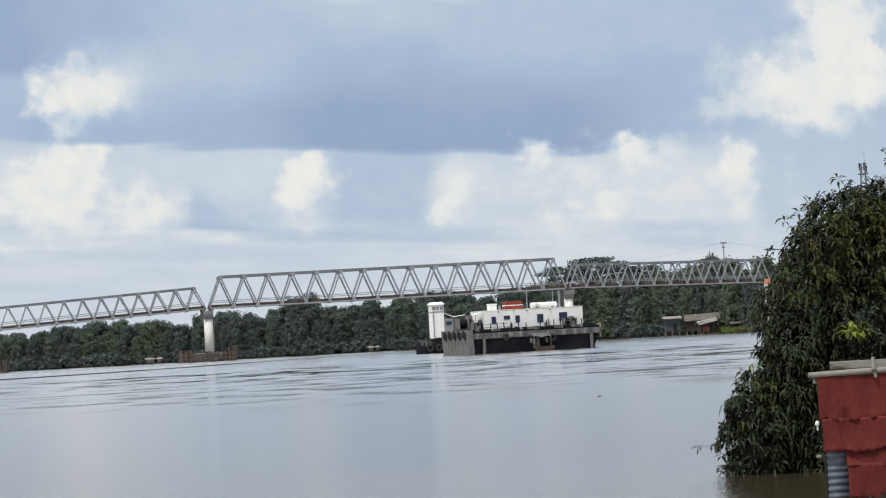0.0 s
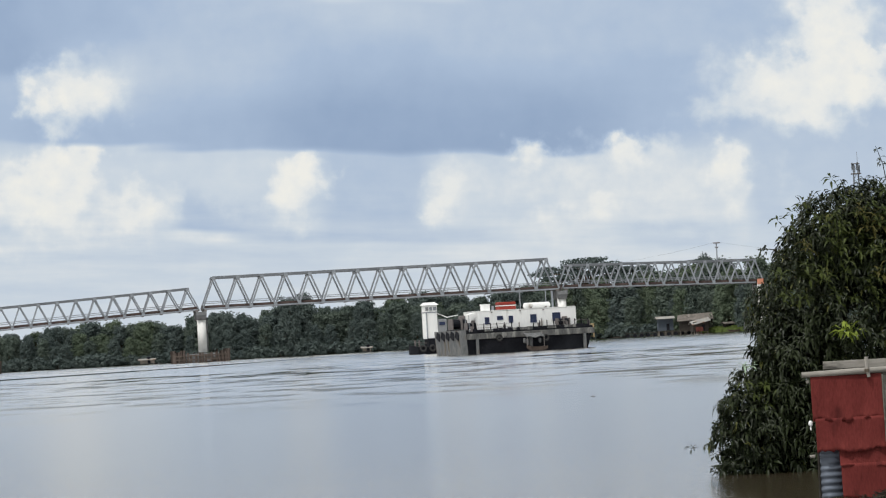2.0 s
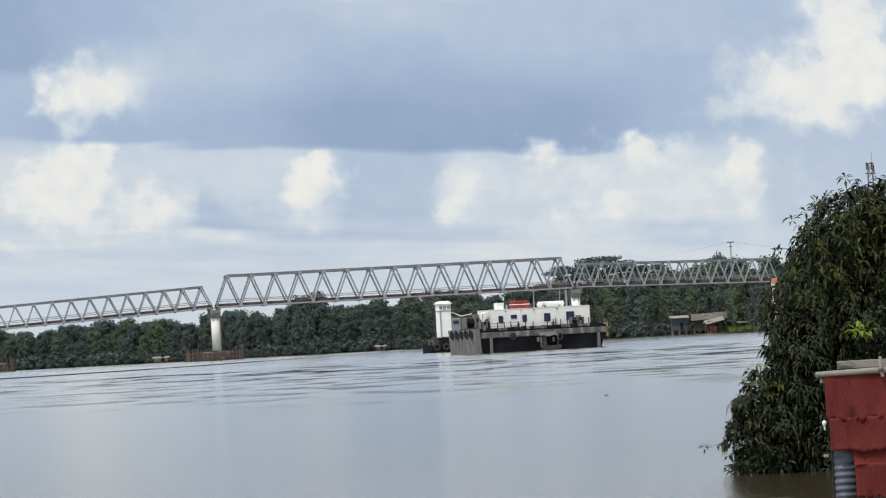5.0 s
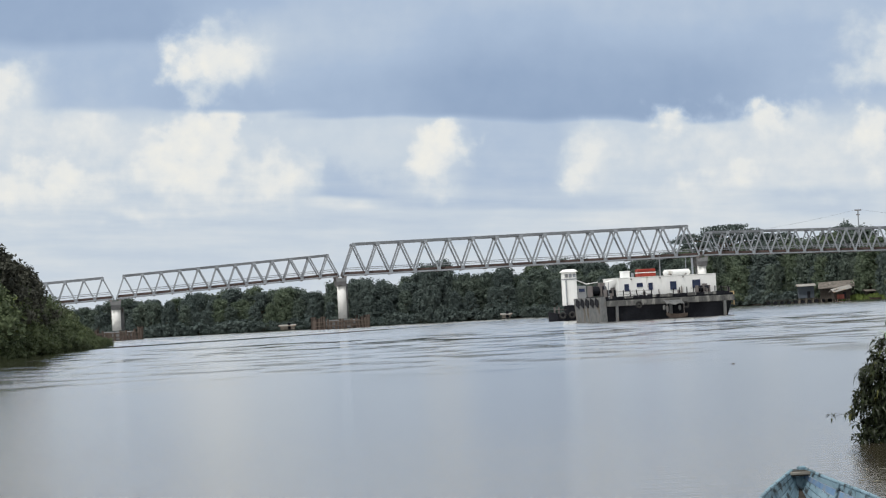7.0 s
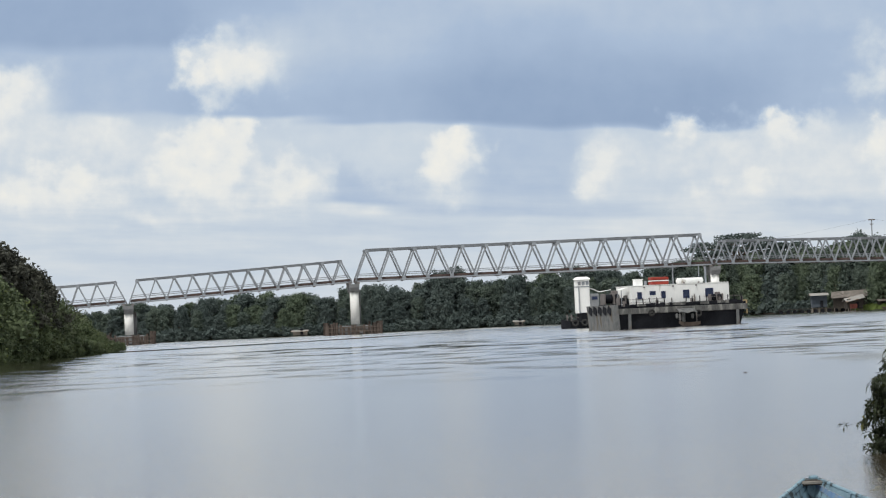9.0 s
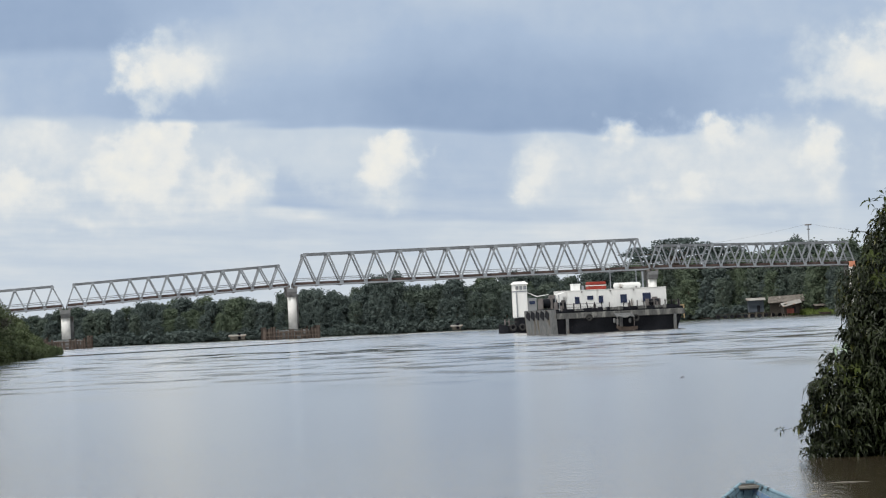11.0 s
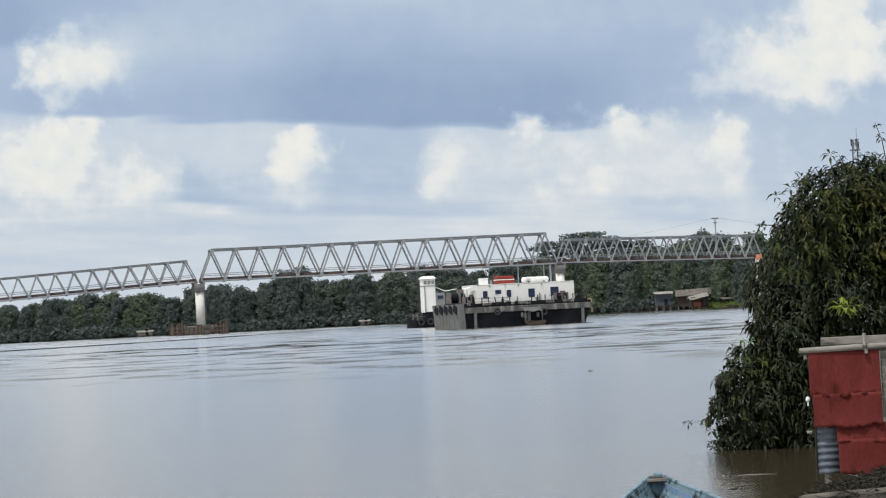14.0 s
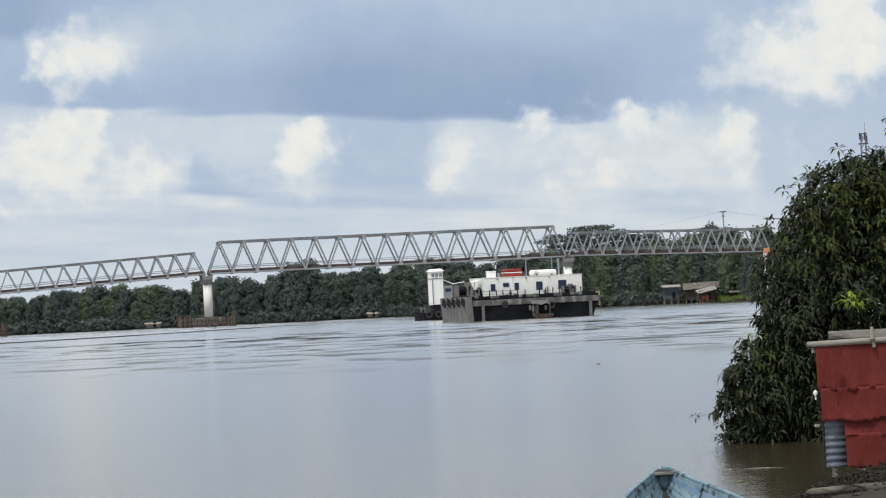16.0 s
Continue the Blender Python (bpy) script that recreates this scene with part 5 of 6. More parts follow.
def lattice_mast(x, y, top, wide, head, label, name="mast"):
    t = thing(name, label, "mast", pose(x, y, 0))
    h = top - head
    for sx in (-1, 1):
        for sy in (-1, 1):
            part("leg", Mesh().beam((sx * wide, sy * wide, -1), (sx * wide * 0.4, sy * wide * 0.4, h), 0.22, 0.22), STEEL, t)
    n = int(h / 3)
    braces = Mesh()
    for i in range(n):
        k0, k1 = 1 - 0.6 * i / n, 1 - 0.6 * (i + 1) / n
        for sy in (-1, 1):
            e = 1 if i % 2 else -1
            braces.beam((-e * wide * k0, sy * wide * k0, i * h / n), (e * wide * k1, sy * wide * k1, (i + 1) * h / n), 0.12, 0.12)
    tagged(part("brace", braces, STEEL, t), kind="stuff")
    return t


def telecom_mast():
    t = lattice_mast(173.2, 1200, 66, 2.2, 1.5, "tall steel telecom mast with grey panel antennas")
    ant = Mesh().box((0, 0, 0), (0.55, 0.35, 3.0), cham=0.06).data("antenna", STEEL_MID)
    for i in range(6):
        a = i * math.pi / 3
        part("antenna", ant, STEEL_MID, t, m=pose(1.45 * math.cos(a), 1.45 * math.sin(a), 62.5 + (i % 2) * 1.2))
    part("platform", Mesh().tube([(0, 0, 60.4), (0, 0, 60.8)], [2.2, 2.2], 12), STEEL_DARK, t)
    part("platform", Mesh().tube([(0, 0, 64.6), (0, 0, 64.8)], [1.8, 1.8], 12), STEEL_DARK, t)
    part("spike", Mesh().tube([(0.8, 0, 64.5), (0.8, 0, 69.5)], [0.12, 0.08], 5), STEEL, t)


def power_pole():
    t = thing("power_pole", "tall slender power pole with a wide crossarm", "pole", pose(82.4, 864, 0))
    part("shaft", Mesh().tube([(0, 0, -2), (0, 0, 26.2)], [0.26, 0.18], 8), STEEL, t)
    part("crossarm", Mesh().box((0, 0, 26.3), (2.0, 0.4, 0.35)), STEEL_DARK, t)
    part("crossarm", Mesh().box((0, 0, 25.0), (0.95, 0.3, 0.3)), STEEL_DARK, t)
    for x, dx in ((-0.8, -55), (0.8, 60)):
        pts = [(x + dx * k, 30 * k, 26.4 - 5 * k + 6 * k * (k - 1)) for k in (i / 12 for i in range(13))]
        part("wire", Mesh().tube(pts, [0.022] * 13, 4), STEEL, t)


telecom_mast()
power_pole()

# ---- the near shore: tree, red enclosure, boat ----
TWIG = surface("sodden_twigs", (0.010, 0.009, 0.007), (0.030, 0.026, 0.021), 0.9, 0, 2.0, 20.0, 0.3, vary=0.4)
# Crown shade is put into this near-black green; SUNNY is the lit copy.
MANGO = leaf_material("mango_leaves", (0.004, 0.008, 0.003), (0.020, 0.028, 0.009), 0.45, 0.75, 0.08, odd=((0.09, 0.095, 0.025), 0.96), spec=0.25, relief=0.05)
LIME = leaf_material("young_leaves", (0.12, 0.17, 0.02), (0.24, 0.30, 0.05), 0.4, 0.5, 0.25)
OCHRE = leaf_material("flushing_leaves", (0.05, 0.05, 0.013), (0.095, 0.085, 0.022), 0.45, 0.5, 0.2)
LOBES = [((7.75, 50.3, 2.25), (2.4, 2.6, 2.35)), ((5.50, 49.2, 0.78), (1.08, 1.2, 1.03)), ((6.0, 49.0, 1.75), (0.92, 1.1, 1.2)), ((6.7, 48.9, 0.6), (1.3, 1.1, 1.1)),
         ((7.15, 49.6, 3.65), (1.2, 1.3, 1.2)), ((9.6, 49.8, 2.2), (2.0, 2.0, 2.1)), ((8.2, 48.6, 0.8), (1.4, 1.1, 1.2))]


def blade(mesh, base, way, up, length, width, droop):
    """One long leaf, folded at its midrib and bent down."""
    side = way.cross(up).normalized()
    mid = base + way * length * 0.5 + up * (droop * 0.05) * length
    tip = base + way * length * 0.93 - Vector((0, 0, droop * length * 0.35))
    fold = up * width * 0.25
    mesh.add([base, mid - side * width / 2 + fold, mid, mid + side * width / 2 + fold, tip], [(0, 1, 2), (0, 2, 3), (1, 4, 2), (2, 4, 3)])


def spray(mesh, rnd, p, out, n=9, size=0.165):
    """A whorl of leaves that hang from a twig's end."""
    axis = (out + Vector((0, 0, 0.25))).normalized()
    q = axis.to_track_quat("Z", "Y")
    for i in range(n):
        a = i * 2.4 + rnd.uniform(-.3, .3)
        w = q @ Vector((math.cos(a), math.sin(a), rnd.uniform(0.0, 0.7)))
        w = (w + Vector((0, 0, -rnd.uniform(0.0, 0.75)))).normalized()
        up = (Vector((0, 0, 1)) - w * w.z + axis * 0.2 + Vector((rnd.uniform(-.3, .3), rnd.uniform(-.3, .3), 0))).normalized()
        ln = size * rnd.uniform(0.65, 1.25)
        blade(mesh, p - axis * rnd.uniform(0, 0.1), w, up, ln, ln * rnd.uniform(0.24, 0.34), rnd.uniform(0.2, 0.9))


def lobe_points(rnd, n, lo=0.76, hi=0.99):
    """Points on the crown's outside, with the way outwards."""
    vol = [r[0] * r[1] + r[1] * r[2] + r[0] * r[2] for _, r in LOBES]
    out = []
    while len(out) < n:
        c, r = rnd.choices(LOBES, vol)[0]
        d = Vector((rnd.gauss(0, 1), rnd.gauss(0, 1), rnd.gauss(0, 1))).normalized()
        k = lo + (hi - lo) * rnd.random() ** 0.7
        lump = 0.99 + 0.13 * math.sin(7 * d.x + 3 * d.z + c[0]) * math.sin(6 * d.z + 2 * d.y)
        p = Vector([c[i] + r[i] * d[i] * k * lump for i in range(3)])
        if p.z < 0.03 or p.y > 51.5:
            continue
        if any(sum(((p[i] - cc[i]) / rr[i]) ** 2 for i in range(3)) < 0.55 for cc, rr in LOBES):
            continue
        out.append((p, Vector((d.x / r[0], d.y / r[1], d.z / r[2])).normalized()))
    return out


def mango_tree():
    rnd = random.Random(21)
    base = Vector((7.6, 50.4, ground_z(7.6, 50.4) - 0.2))
    t = thing("mango_tree", "dense dark green mango tree hanging over the water", "tree", Matrix.Translation(base))
    back = -base
    part("trunk", Mesh().tube([(0, 0, 0), (0.1, 0, 0.9), (0, 0.1, 1.8), (0.1, 0, 3.0)], [0.26, 0.2, 0.16, 0.07], 10), BARK, t, smooth=True)
    for c, r in LOBES[1:4] + [((6.3, 49.5, 3.6), 0), ((7.4, 49.4, 4.3), 0), ((9, 50, 3.4), 0), ((5.8, 49.4, 2.6), 0)]:
        e = Vector(c) + back
        part("limb", Mesh().tube([(0, 0, 0.8), e * 0.5 + Vector((0, 0, 0.45)), e], [0.11, 0.07, 0.025], 6), BARK, t, smooth=True)
    pts = lobe_points(rnd, 6400)
    pts.sort(key=lambda q: q[0].y + 0.6 * abs(q[0].x - 6))
    crown = Mesh()
    for p, o in pts[260:]:
        spray(crown, rnd, p + back, o, rnd.randrange(7, 11))
    inner = [(c, [q * 0.72 for q in r]) for c, r in LOBES]
    for c, r in inner:
        for _ in range(500):
            d = Vector((rnd.gauss(0, 1), rnd.gauss(0, 1), rnd.gauss(0, 1))).normalized() * rnd.uniform(0.6, 1)
            p = Vector([c[i] + r[i] * d[i] for i in range(3)])
            if p.z > 0.1:
                spray(crown, rnd, p + back, d.normalized(), 4, 0.3)
    # boughs that trail in the water
    for c, r in (LOBES[1], LOBES[3], LOBES[6]):
        for i in range(110):
            a = rnd.uniform(0, 2 * math.pi)
            k = rnd.uniform(0.5, 0.92)
            p = Vector((c[0] + r[0] * k * math.cos(a), c[1] + r[1] * k * math.sin(a), rnd.uniform(0.04, 0.34)))
            spray(crown, rnd, p + back, Vector((math.cos(a), math.sin(a), 0.1)), 7, 0.2)
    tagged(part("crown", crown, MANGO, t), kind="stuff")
    forms = []
    for i in range(8):
        s = Mesh()
        spray(s, rnd, Vector((0, 0, 0)), Vector((0, 0, 1)), 7 + i % 4)
        forms.append(s.data("leaf_spray", MANGO))
    # whorls that droop outwards, each turned by its own angle
    wild = []
    for i in range(10):
        s = Mesh()
        a = i * 2 * math.pi / 10
        spray(s, rnd, Vector((0, 0, 0)), Vector((math.cos(a), math.sin(a), 0.3)), 8)
        wild.append((a, s.data("leaf_spray", MANGO)))
    for p, o in pts[:260]:
        a = math.atan2(o.y, o.x) % (2 * math.pi)
        me = wild[int(round(a / (2 * math.pi) * 10)) % 10][1] if o.z < 0.7 else rnd.choice(forms)
        part("leaf_spray", me, MANGO, t, m=pose(*(p + back)))
    return t, back


tree, back = mango_tree()


def tuft(x, y, z, mat, label, n, size, seed, spread=0.2):
    """Tufts in the crown: young shoots, plain leaves, or leaves coloured for light."""
    rnd = random.Random(seed)
    s = Mesh()
    for i in range(n):
        p = Vector((x + rnd.gauss(0, spread), y + rnd.gauss(0, 0.08), z + rnd.gauss(0, spread * 0.7))) + back
        spray(s, rnd, p, Vector((rnd.uniform(-.4, .4), -0.8, 0.6)), 7, size)
    tagged(part("young_shoot", s, mat, tree, label), kind="stuff")


tuft(6.62, 47.75, 2.32, LIME, "bright lime young leaves", 4, 0.24, 1, 0.10)
tuft(7.15, 48.2, 4.05, OCHRE, "yellowish brown young leaves", 8, 0.2, 2, 0.24)
tuft(7.25, 47.8, 3.3, OCHRE, "yellowish brown young leaves", 3, 0.2, 3, 0.12)
# Lit copy of the crown's green: sunlight on it is put into the colour.
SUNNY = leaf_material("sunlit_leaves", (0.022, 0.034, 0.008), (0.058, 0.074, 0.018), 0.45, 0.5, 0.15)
tuft(6.8, 48.35, 3.9, SUNNY, "upper leaves with sunlight put into their yellowish green", 60, 0.18, 7, 0.5)
tuft(7.6, 48.3, 4.25, SUNNY, "upper leaves with sunlight put into their yellowish green", 44, 0.18, 17, 0.4)
tuft(7.2, 48.0, 3.3, SUNNY, "leaves with sunlight put into their yellowish green", 24, 0.17, 18, 0.45)
tuft(6.0, 48.2, 3.0, SUNNY, "upper leaves with sunlight put into their yellowish green", 14, 0.2, 8, 0.3)
tuft(5.5, 48.3, 1.25, SUNNY, "leaves with sunlight put into their yellowish green", 9, 0.2, 9, 0.25)
tuft(6.05, 48.3, 3.8, OCHRE, "yellowish brown young leaves", 2, 0.18, 4, 0.12)

tuft(4.06, 48.8, 0.50, MANGO, "dark leaves at the end of a thin twig", 1, 0.13, 11, 0.01)
tuft(4.62, 48.6, 0.13, MANGO, "dark leaves trailing in the water", 18, 0.17, 12, 0.11)
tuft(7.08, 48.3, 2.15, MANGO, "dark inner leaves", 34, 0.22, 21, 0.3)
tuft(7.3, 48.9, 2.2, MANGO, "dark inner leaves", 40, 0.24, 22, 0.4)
# Bright light through the crown, painted as a tuft of pale mint leaves.
MINT = leaf_material("mint_glint_leaves", (0.16, 0.25, 0.15), (0.32, 0.42, 0.30), 0.35, 0.5, 0.2)
tuft(4.92, 47.7, 1.82, MINT, "pale mint leaves for light glinting through the crown", 2, 0.13, 23, 0.05)


def twig(points, leaves, seed, thick=1.0):
    rnd = random.Random(seed)
    pts = [Vector(p) + back for p in points]
    tw = part("twig", Mesh().tube(pts, [0.008 * thick] * (len(pts) - 1) + [0.004], 5), TWIG, tree)
    s = Mesh()
    for i in range(leaves):
        k = rnd.random() ** 0.6 * (len(pts) - 1)
        j = min(int(k), len(pts) - 2)
        p = pts[j].lerp(pts[j + 1], k - j)
        spray(s, rnd, p, (pts[-1] - pts[0]).normalized(), 4, 0.15)
    tagged(part("twig_leaf", s, MANGO, tw), kind="stuff")


twig([(7.6, 49, 4.5), (7.5, 48.8, 5.0), (7.38, 48.7, 5.3)], 4, 1)
twig([(5.9, 49, 3.5), (5.6, 48.8, 3.68), (5.3, 48.7, 3.7)], 4, 2)
twig([(6.9, 49, 4.5), (6.85, 49, 4.7), (6.8, 49, 4.8)], 6, 3)
twig([(6.5, 49, 4.3), (6.45, 49, 4.5), (6.4, 49, 4.6)], 6, 4)
twig([(5.0, 49, 0.5), (4.85, 48.8, 0.3), (4.55, 48.7, 0.12)], 16, 5)
twig([(5.0, 49, 0.9), (4.8, 48.8, 0.7), (4.68, 48.7, 0.5)], 10, 6)
twig([(4.6, 49, 0.42), (4.3, 48.9, 0.5), (4.03, 48.8, 0.46)], 2, 7, 0.25)


RED_SHEET = surface("red_sheet", (0.098, 0.019, 0.017), (0.165, 0.034, 0.030), 0.85, 0, 2.2, 30.0, 0.8, stain=((0.06, 0.013, 0.012), 3.4, 0.60), vary=0.08, spec=0.1, streak=(1.6, 1, 0.55))
PALE_WOOD = surface("pale_timber", (0.17, 0.16, 0.14), (0.32, 0.30, 0.27), 0.85, 0, 3.0, 26.0, 0.5, streak=(0.25, 1, 1), stain=((0.06, 0.055, 0.05), 6.0, 0.53))
CORRUGATED = surface("zinc_sheet", (0.08, 0.095, 0.12), (0.18, 0.205, 0.25), 0.6, 0.2, 1.5, 9.0, 0.15, stain=((0.12, 0.11, 0.11), 3.0, 0.6))
GREEN_BOARD = surface("mossy_planks", (0.12, 0.12, 0.10), (0.24, 0.23, 0.20), 0.9, 0, 2.0, 18.0, 0.4, streak=(0.25, 1, 1))


def sheet(x0, x1, z0, z1, y, seed, wave=0.005):
    """A hanging painted sheet with a ragged lower edge, slack bulges and real thickness."""
    rnd = random.Random(seed)
    nx, nz = 70, 10
    ph = [rnd.uniform(0, 6.3) for _ in range(6)]
    g = Mesh()
    front, rear = [], []
    for j in range(nz + 1):
        for i in range(nx + 1):
            u, v = i / nx, j / nz
            x = x0 + (x1 - x0) * u
            rag = (math.sin(9 * u + ph[0]) * 0.016 + math.sin(23 * u + ph[1]) * 0.010 + math.sin(53 * u + ph[4]) * 0.007 + math.sin(97 * u + ph[3]) * 0.005) * (1 - v) ** 3
            z = z0 + (z1 - z0) * v + rag
            d = wave * (math.sin(5 * u + 3 * v + ph[2]) + 0.6 * math.sin(13 * u + ph[3]) * (1 - v)) + (0.022 + 0.014 * math.sin(23 * u + ph[5])) * (1 - v) ** 4
            front.append((x, y - 0.02 - d, z))
            rear.append((x, y - 0.008 - d, z))
    k = nx + 1
    n = len(front)
    q = [(j * k + i, j * k + i + 1, (j + 1) * k + i + 1, (j + 1) * k + i) for j in range(nz) for i in range(nx)]
    rim = [j * k for j in range(nz, 0, -1)] + [i for i in range(nx)] + [j * k + nx for j in range(nz)] + [nz * k + i for i in range(nx, 0, -1)]
    g.add(front + rear, q + [tuple(n + a for a in f[::-1]) for f in q] + [(a, b, n + b, n + a)[::-1] for a, b in zip(rim, rim[1:] + rim[:1])])
    return g


def enclosure():
    t = thing("red_enclosure", "small fenced enclosure of red sheets and weathered timber at the water", "enclosure", pose(5.57, 37, -0.03))
    o = -5.6
    up = [("red_sheet", 4.635, 5.53, 1.235, 1.80, -0.02, 1), ("red_sheet", 4.665, 5.53, 0.845, 1.27, -0.045, 2), ("red_sheet", 4.945, 6.6, 0.655, 0.89, -0.03, 3), ("red_sheet", 4.955, 6.6, 0.235, 0.69, -0.055, 4)]
    for name, x0, x1, z0, z1, y, s in up:
        part(name, sheet(x0 + o, x1 + o, z0, z1, y, s), RED_SHEET, t, "dull red painted sheet with a ragged lower edge", smooth=True)
    # corrugated strip
    c = Mesh()
    nz, vs = 48, []
    for j in range(nz + 1):
        z = 0.27 + 0.60 * j / nz
        d = 0.010 * math.sin(2 * math.pi * (z - 0.27) / 0.086)
        vs += [(4.69 + o, 0.0 - d, z), (4.97 + o, 0.0 - d, z), (4.69 + o, 0.006 - d, z), (4.97 + o, 0.006 - d, z)]
    fs = []
    for j in range(nz):
        a, b = 4 * j, 4 * j + 4
        fs += [(a, a + 1, b + 1, b), (a + 3, a + 2, b + 2, b + 3), (a + 2, a, b, b + 2), (a + 1, a + 3, b + 3, b + 1)]
    c.add(vs, fs)
    part("zinc_sheet", c, CORRUGATED, t, "grey corrugated zinc sheet", smooth=True)
    for x in (4.82, 5.50, 6.55):
        part("post", Mesh().tube([(x + o, 0.07, -0.6), (x + o, 0.07, 1.86)], [0.045, 0.04], 8), PALE_WOOD, t)
    part("corner_post", Mesh().tube([(4.675 + o, 0.0, -0.4), (4.685 + o, 0.0, 0.9)], [0.018, 0.016], 6), TWIG, t)
    part("top_pole", Mesh().tube([(4.53 + o, -0.04, 1.828), (5.2 + o, -0.04, 1.838), (6.7 + o, -0.04, 1.86)], [0.034, 0.04, 0.042], 8), PALE_WOOD, t, "pale round timber pole", smooth=True)
    part("top_board", Mesh().box((5.75 + o, 0.02, 1.93), (1.88, 0.03, 0.10), cham=0.006), PALE_WOOD, t, "weathered top board")
    part("top_board", Mesh().box((6.1 + o, 0.06, 1.865), (1.2, 0.03, 0.07), cham=0.006), PALE_WOOD, t)
    stick = part("stick", Mesh().tube([(5.365 + o, -0.09, 1.76), (5.345 + o, -0.09, 1.88), (5.345 + o, -0.085, 2.015)], [0.022, 0.025, 0.022], 7), PALE_WOOD, t, "short upright stick lashed to the pole")
    part("lashing", Mesh().tube([(5.345 + o, -0.09, 1.82), (5.345 + o, -0.09, 1.86)], [0.032, 0.032], 8), BARK, stick)
    for i in range(10):
        part("plank", Mesh().box((6.08 + o, 0.03, 0.98 + i * 0.092), (1.05, 0.025, 0.082), cham=0.005), GREEN_BOARD, t)
    part("floor", Mesh().box((6.0 + o, 0.75, 0.2), (1.5, 1.5, 0.06)), GREEN_BOARD, t)
    part("back_wall", Mesh().box((6.1 + o, 1.5, 1.0), (1.3, 0.03, 1.5)), GREEN_BOARD, t)
    lamp = part("lamp", Mesh().tube([(4.605 + o, -0.03, 1.185), (4.605 + o, -0.03, 1.20), (4.605 + o, -0.03, 1.235), (4.605 + o, -0.03, 1.25)], [0.018, 0.028, 0.026, 0.012], 10), WHITE, t, "white insulator cup", smooth=True)
    part("stalk", Mesh().tube([(4.605 + o, -0.03, 1.13), (4.605 + o, -0.03, 1.19)], [0.010, 0.010], 6), WHITE, lamp)
    part("insulator", Mesh().tube([(4.60 + o, -0.02, 1.72), (4.60 + o, -0.02, 1.76)], [0.02, 0.022], 8), PALE_WOOD, t)
    part("rag", Mesh().box((4.61 + o, 0.0, 0.80), (0.07, 0.03, 0.04), cham=0.01), PALE_WOOD, t)
    return t


enclosure()


def sampan():
    """A faded blue plank boat, seen along its inside to the raised prow."""
    BLUE = surface("faded_blue_planks", (0.12, 0.20, 0.25), (0.22, 0.32, 0.38), 0.7, 0, 2.5, 16.0, 0.4, stain=((0.035, 0.045, 0.05), 9.0, 0.52), vary=0.3)
    BLUE2 = surface("bright_blue_plank", (0.10, 0.18, 0.32), (0.17, 0.28, 0.42), 0.7, 0, 2.5, 16.0, 0.4, stain=((0.2, 0.25, 0.3), 5.0, 0.5))
    DULL = surface("worn_inside_wood", (0.022, 0.020, 0.018), (0.06, 0.052, 0.042), 0.85, 0, 2.5, 16.0, 0.4)
    t = thing("sampan", "faded blue wooden sampan with a pale highlight strip on the prow cap", "boat", pose(2.335, 33.0, -0.05, 0, 0, 1))
    # station: distance from the prow, half width, rail height, keel height
    st = [(0.0, 0.085, 0.585, 0.33), (0.35, 0.23, 0.52, 0.18), (0.8, 0.39, 0.455, 0.06), (1.4, 0.54, 0.40, -0.03), (2.2, 0.66, 0.35, -0.09), (3.2, 0.71, 0.33, -0.1), (4.4, 0.66, 0.34, -0.08), (5.2, 0.55, 0.38, -0.02)]
    n = 5
    fine = []
    for k in range(len(st) - 1):
        p0, p1, p2, p3 = (np.array(st[min(max(q, 0), len(st) - 1)]) for q in (k - 1, k, k + 1, k + 2))
        for u in (0, 0.33, 0.67):
            fine.append(tuple(0.5 * (2 * p1 + (p2 - p0) * u + (2 * p0 - 5 * p1 + 4 * p2 - p3) * u * u + (3 * p1 - p0 - 3 * p2 + p3) * u ** 3)))
    st = fine + [st[-1]]

    def at(k, side, v, inset):
        s, w, zt, zb = st[k]
        e = math.sin(v * math.pi / 2) ** 0.75
        return Vector((side * max(w * (0.28 + 0.72 * e) - inset, 0.01), -s, zb + (zt - zb) * v + (inset * 0.6 if v < 0.99 else 0)))

    for side in (-1, 1):
        for j in range(n):
            g = Mesh()
            v0, v1 = j / n + 0.008, (j + 1) / n - 0.008
            rings = [[at(k, side, v0, 0), at(k, side, v1, 0), at(k, side, v1, 0.028), at(k, side, v0, 0.028)] for k in range(len(st))]
            g.add(rings[0], [(0, 1, 2, 3)]).add(rings[-1], [(3, 2, 1, 0)])
            for a in range(4):
                g.add([r[q] for r in rings for q in (a, (a + 1) % 4)], [(2 * i, 2 * i + 1, 2 * i + 3, 2 * i + 2) for i in range(len(st) - 1)])
            part("strake", g, BLUE2 if (side == 1 and j == 3) else BLUE, t, smooth=True)
        rail = Mesh().tube([at(k, side, 1.0, 0.0) + Vector((0, 0, 0.01)) for k in range(len(st))], [0.022] * len(st), 6)
        part("gunwale", rail, BLUE, t, smooth=True)
    floor = Mesh()
    for k in range(len(st) - 1):
        a, b = st[k], st[k + 1]
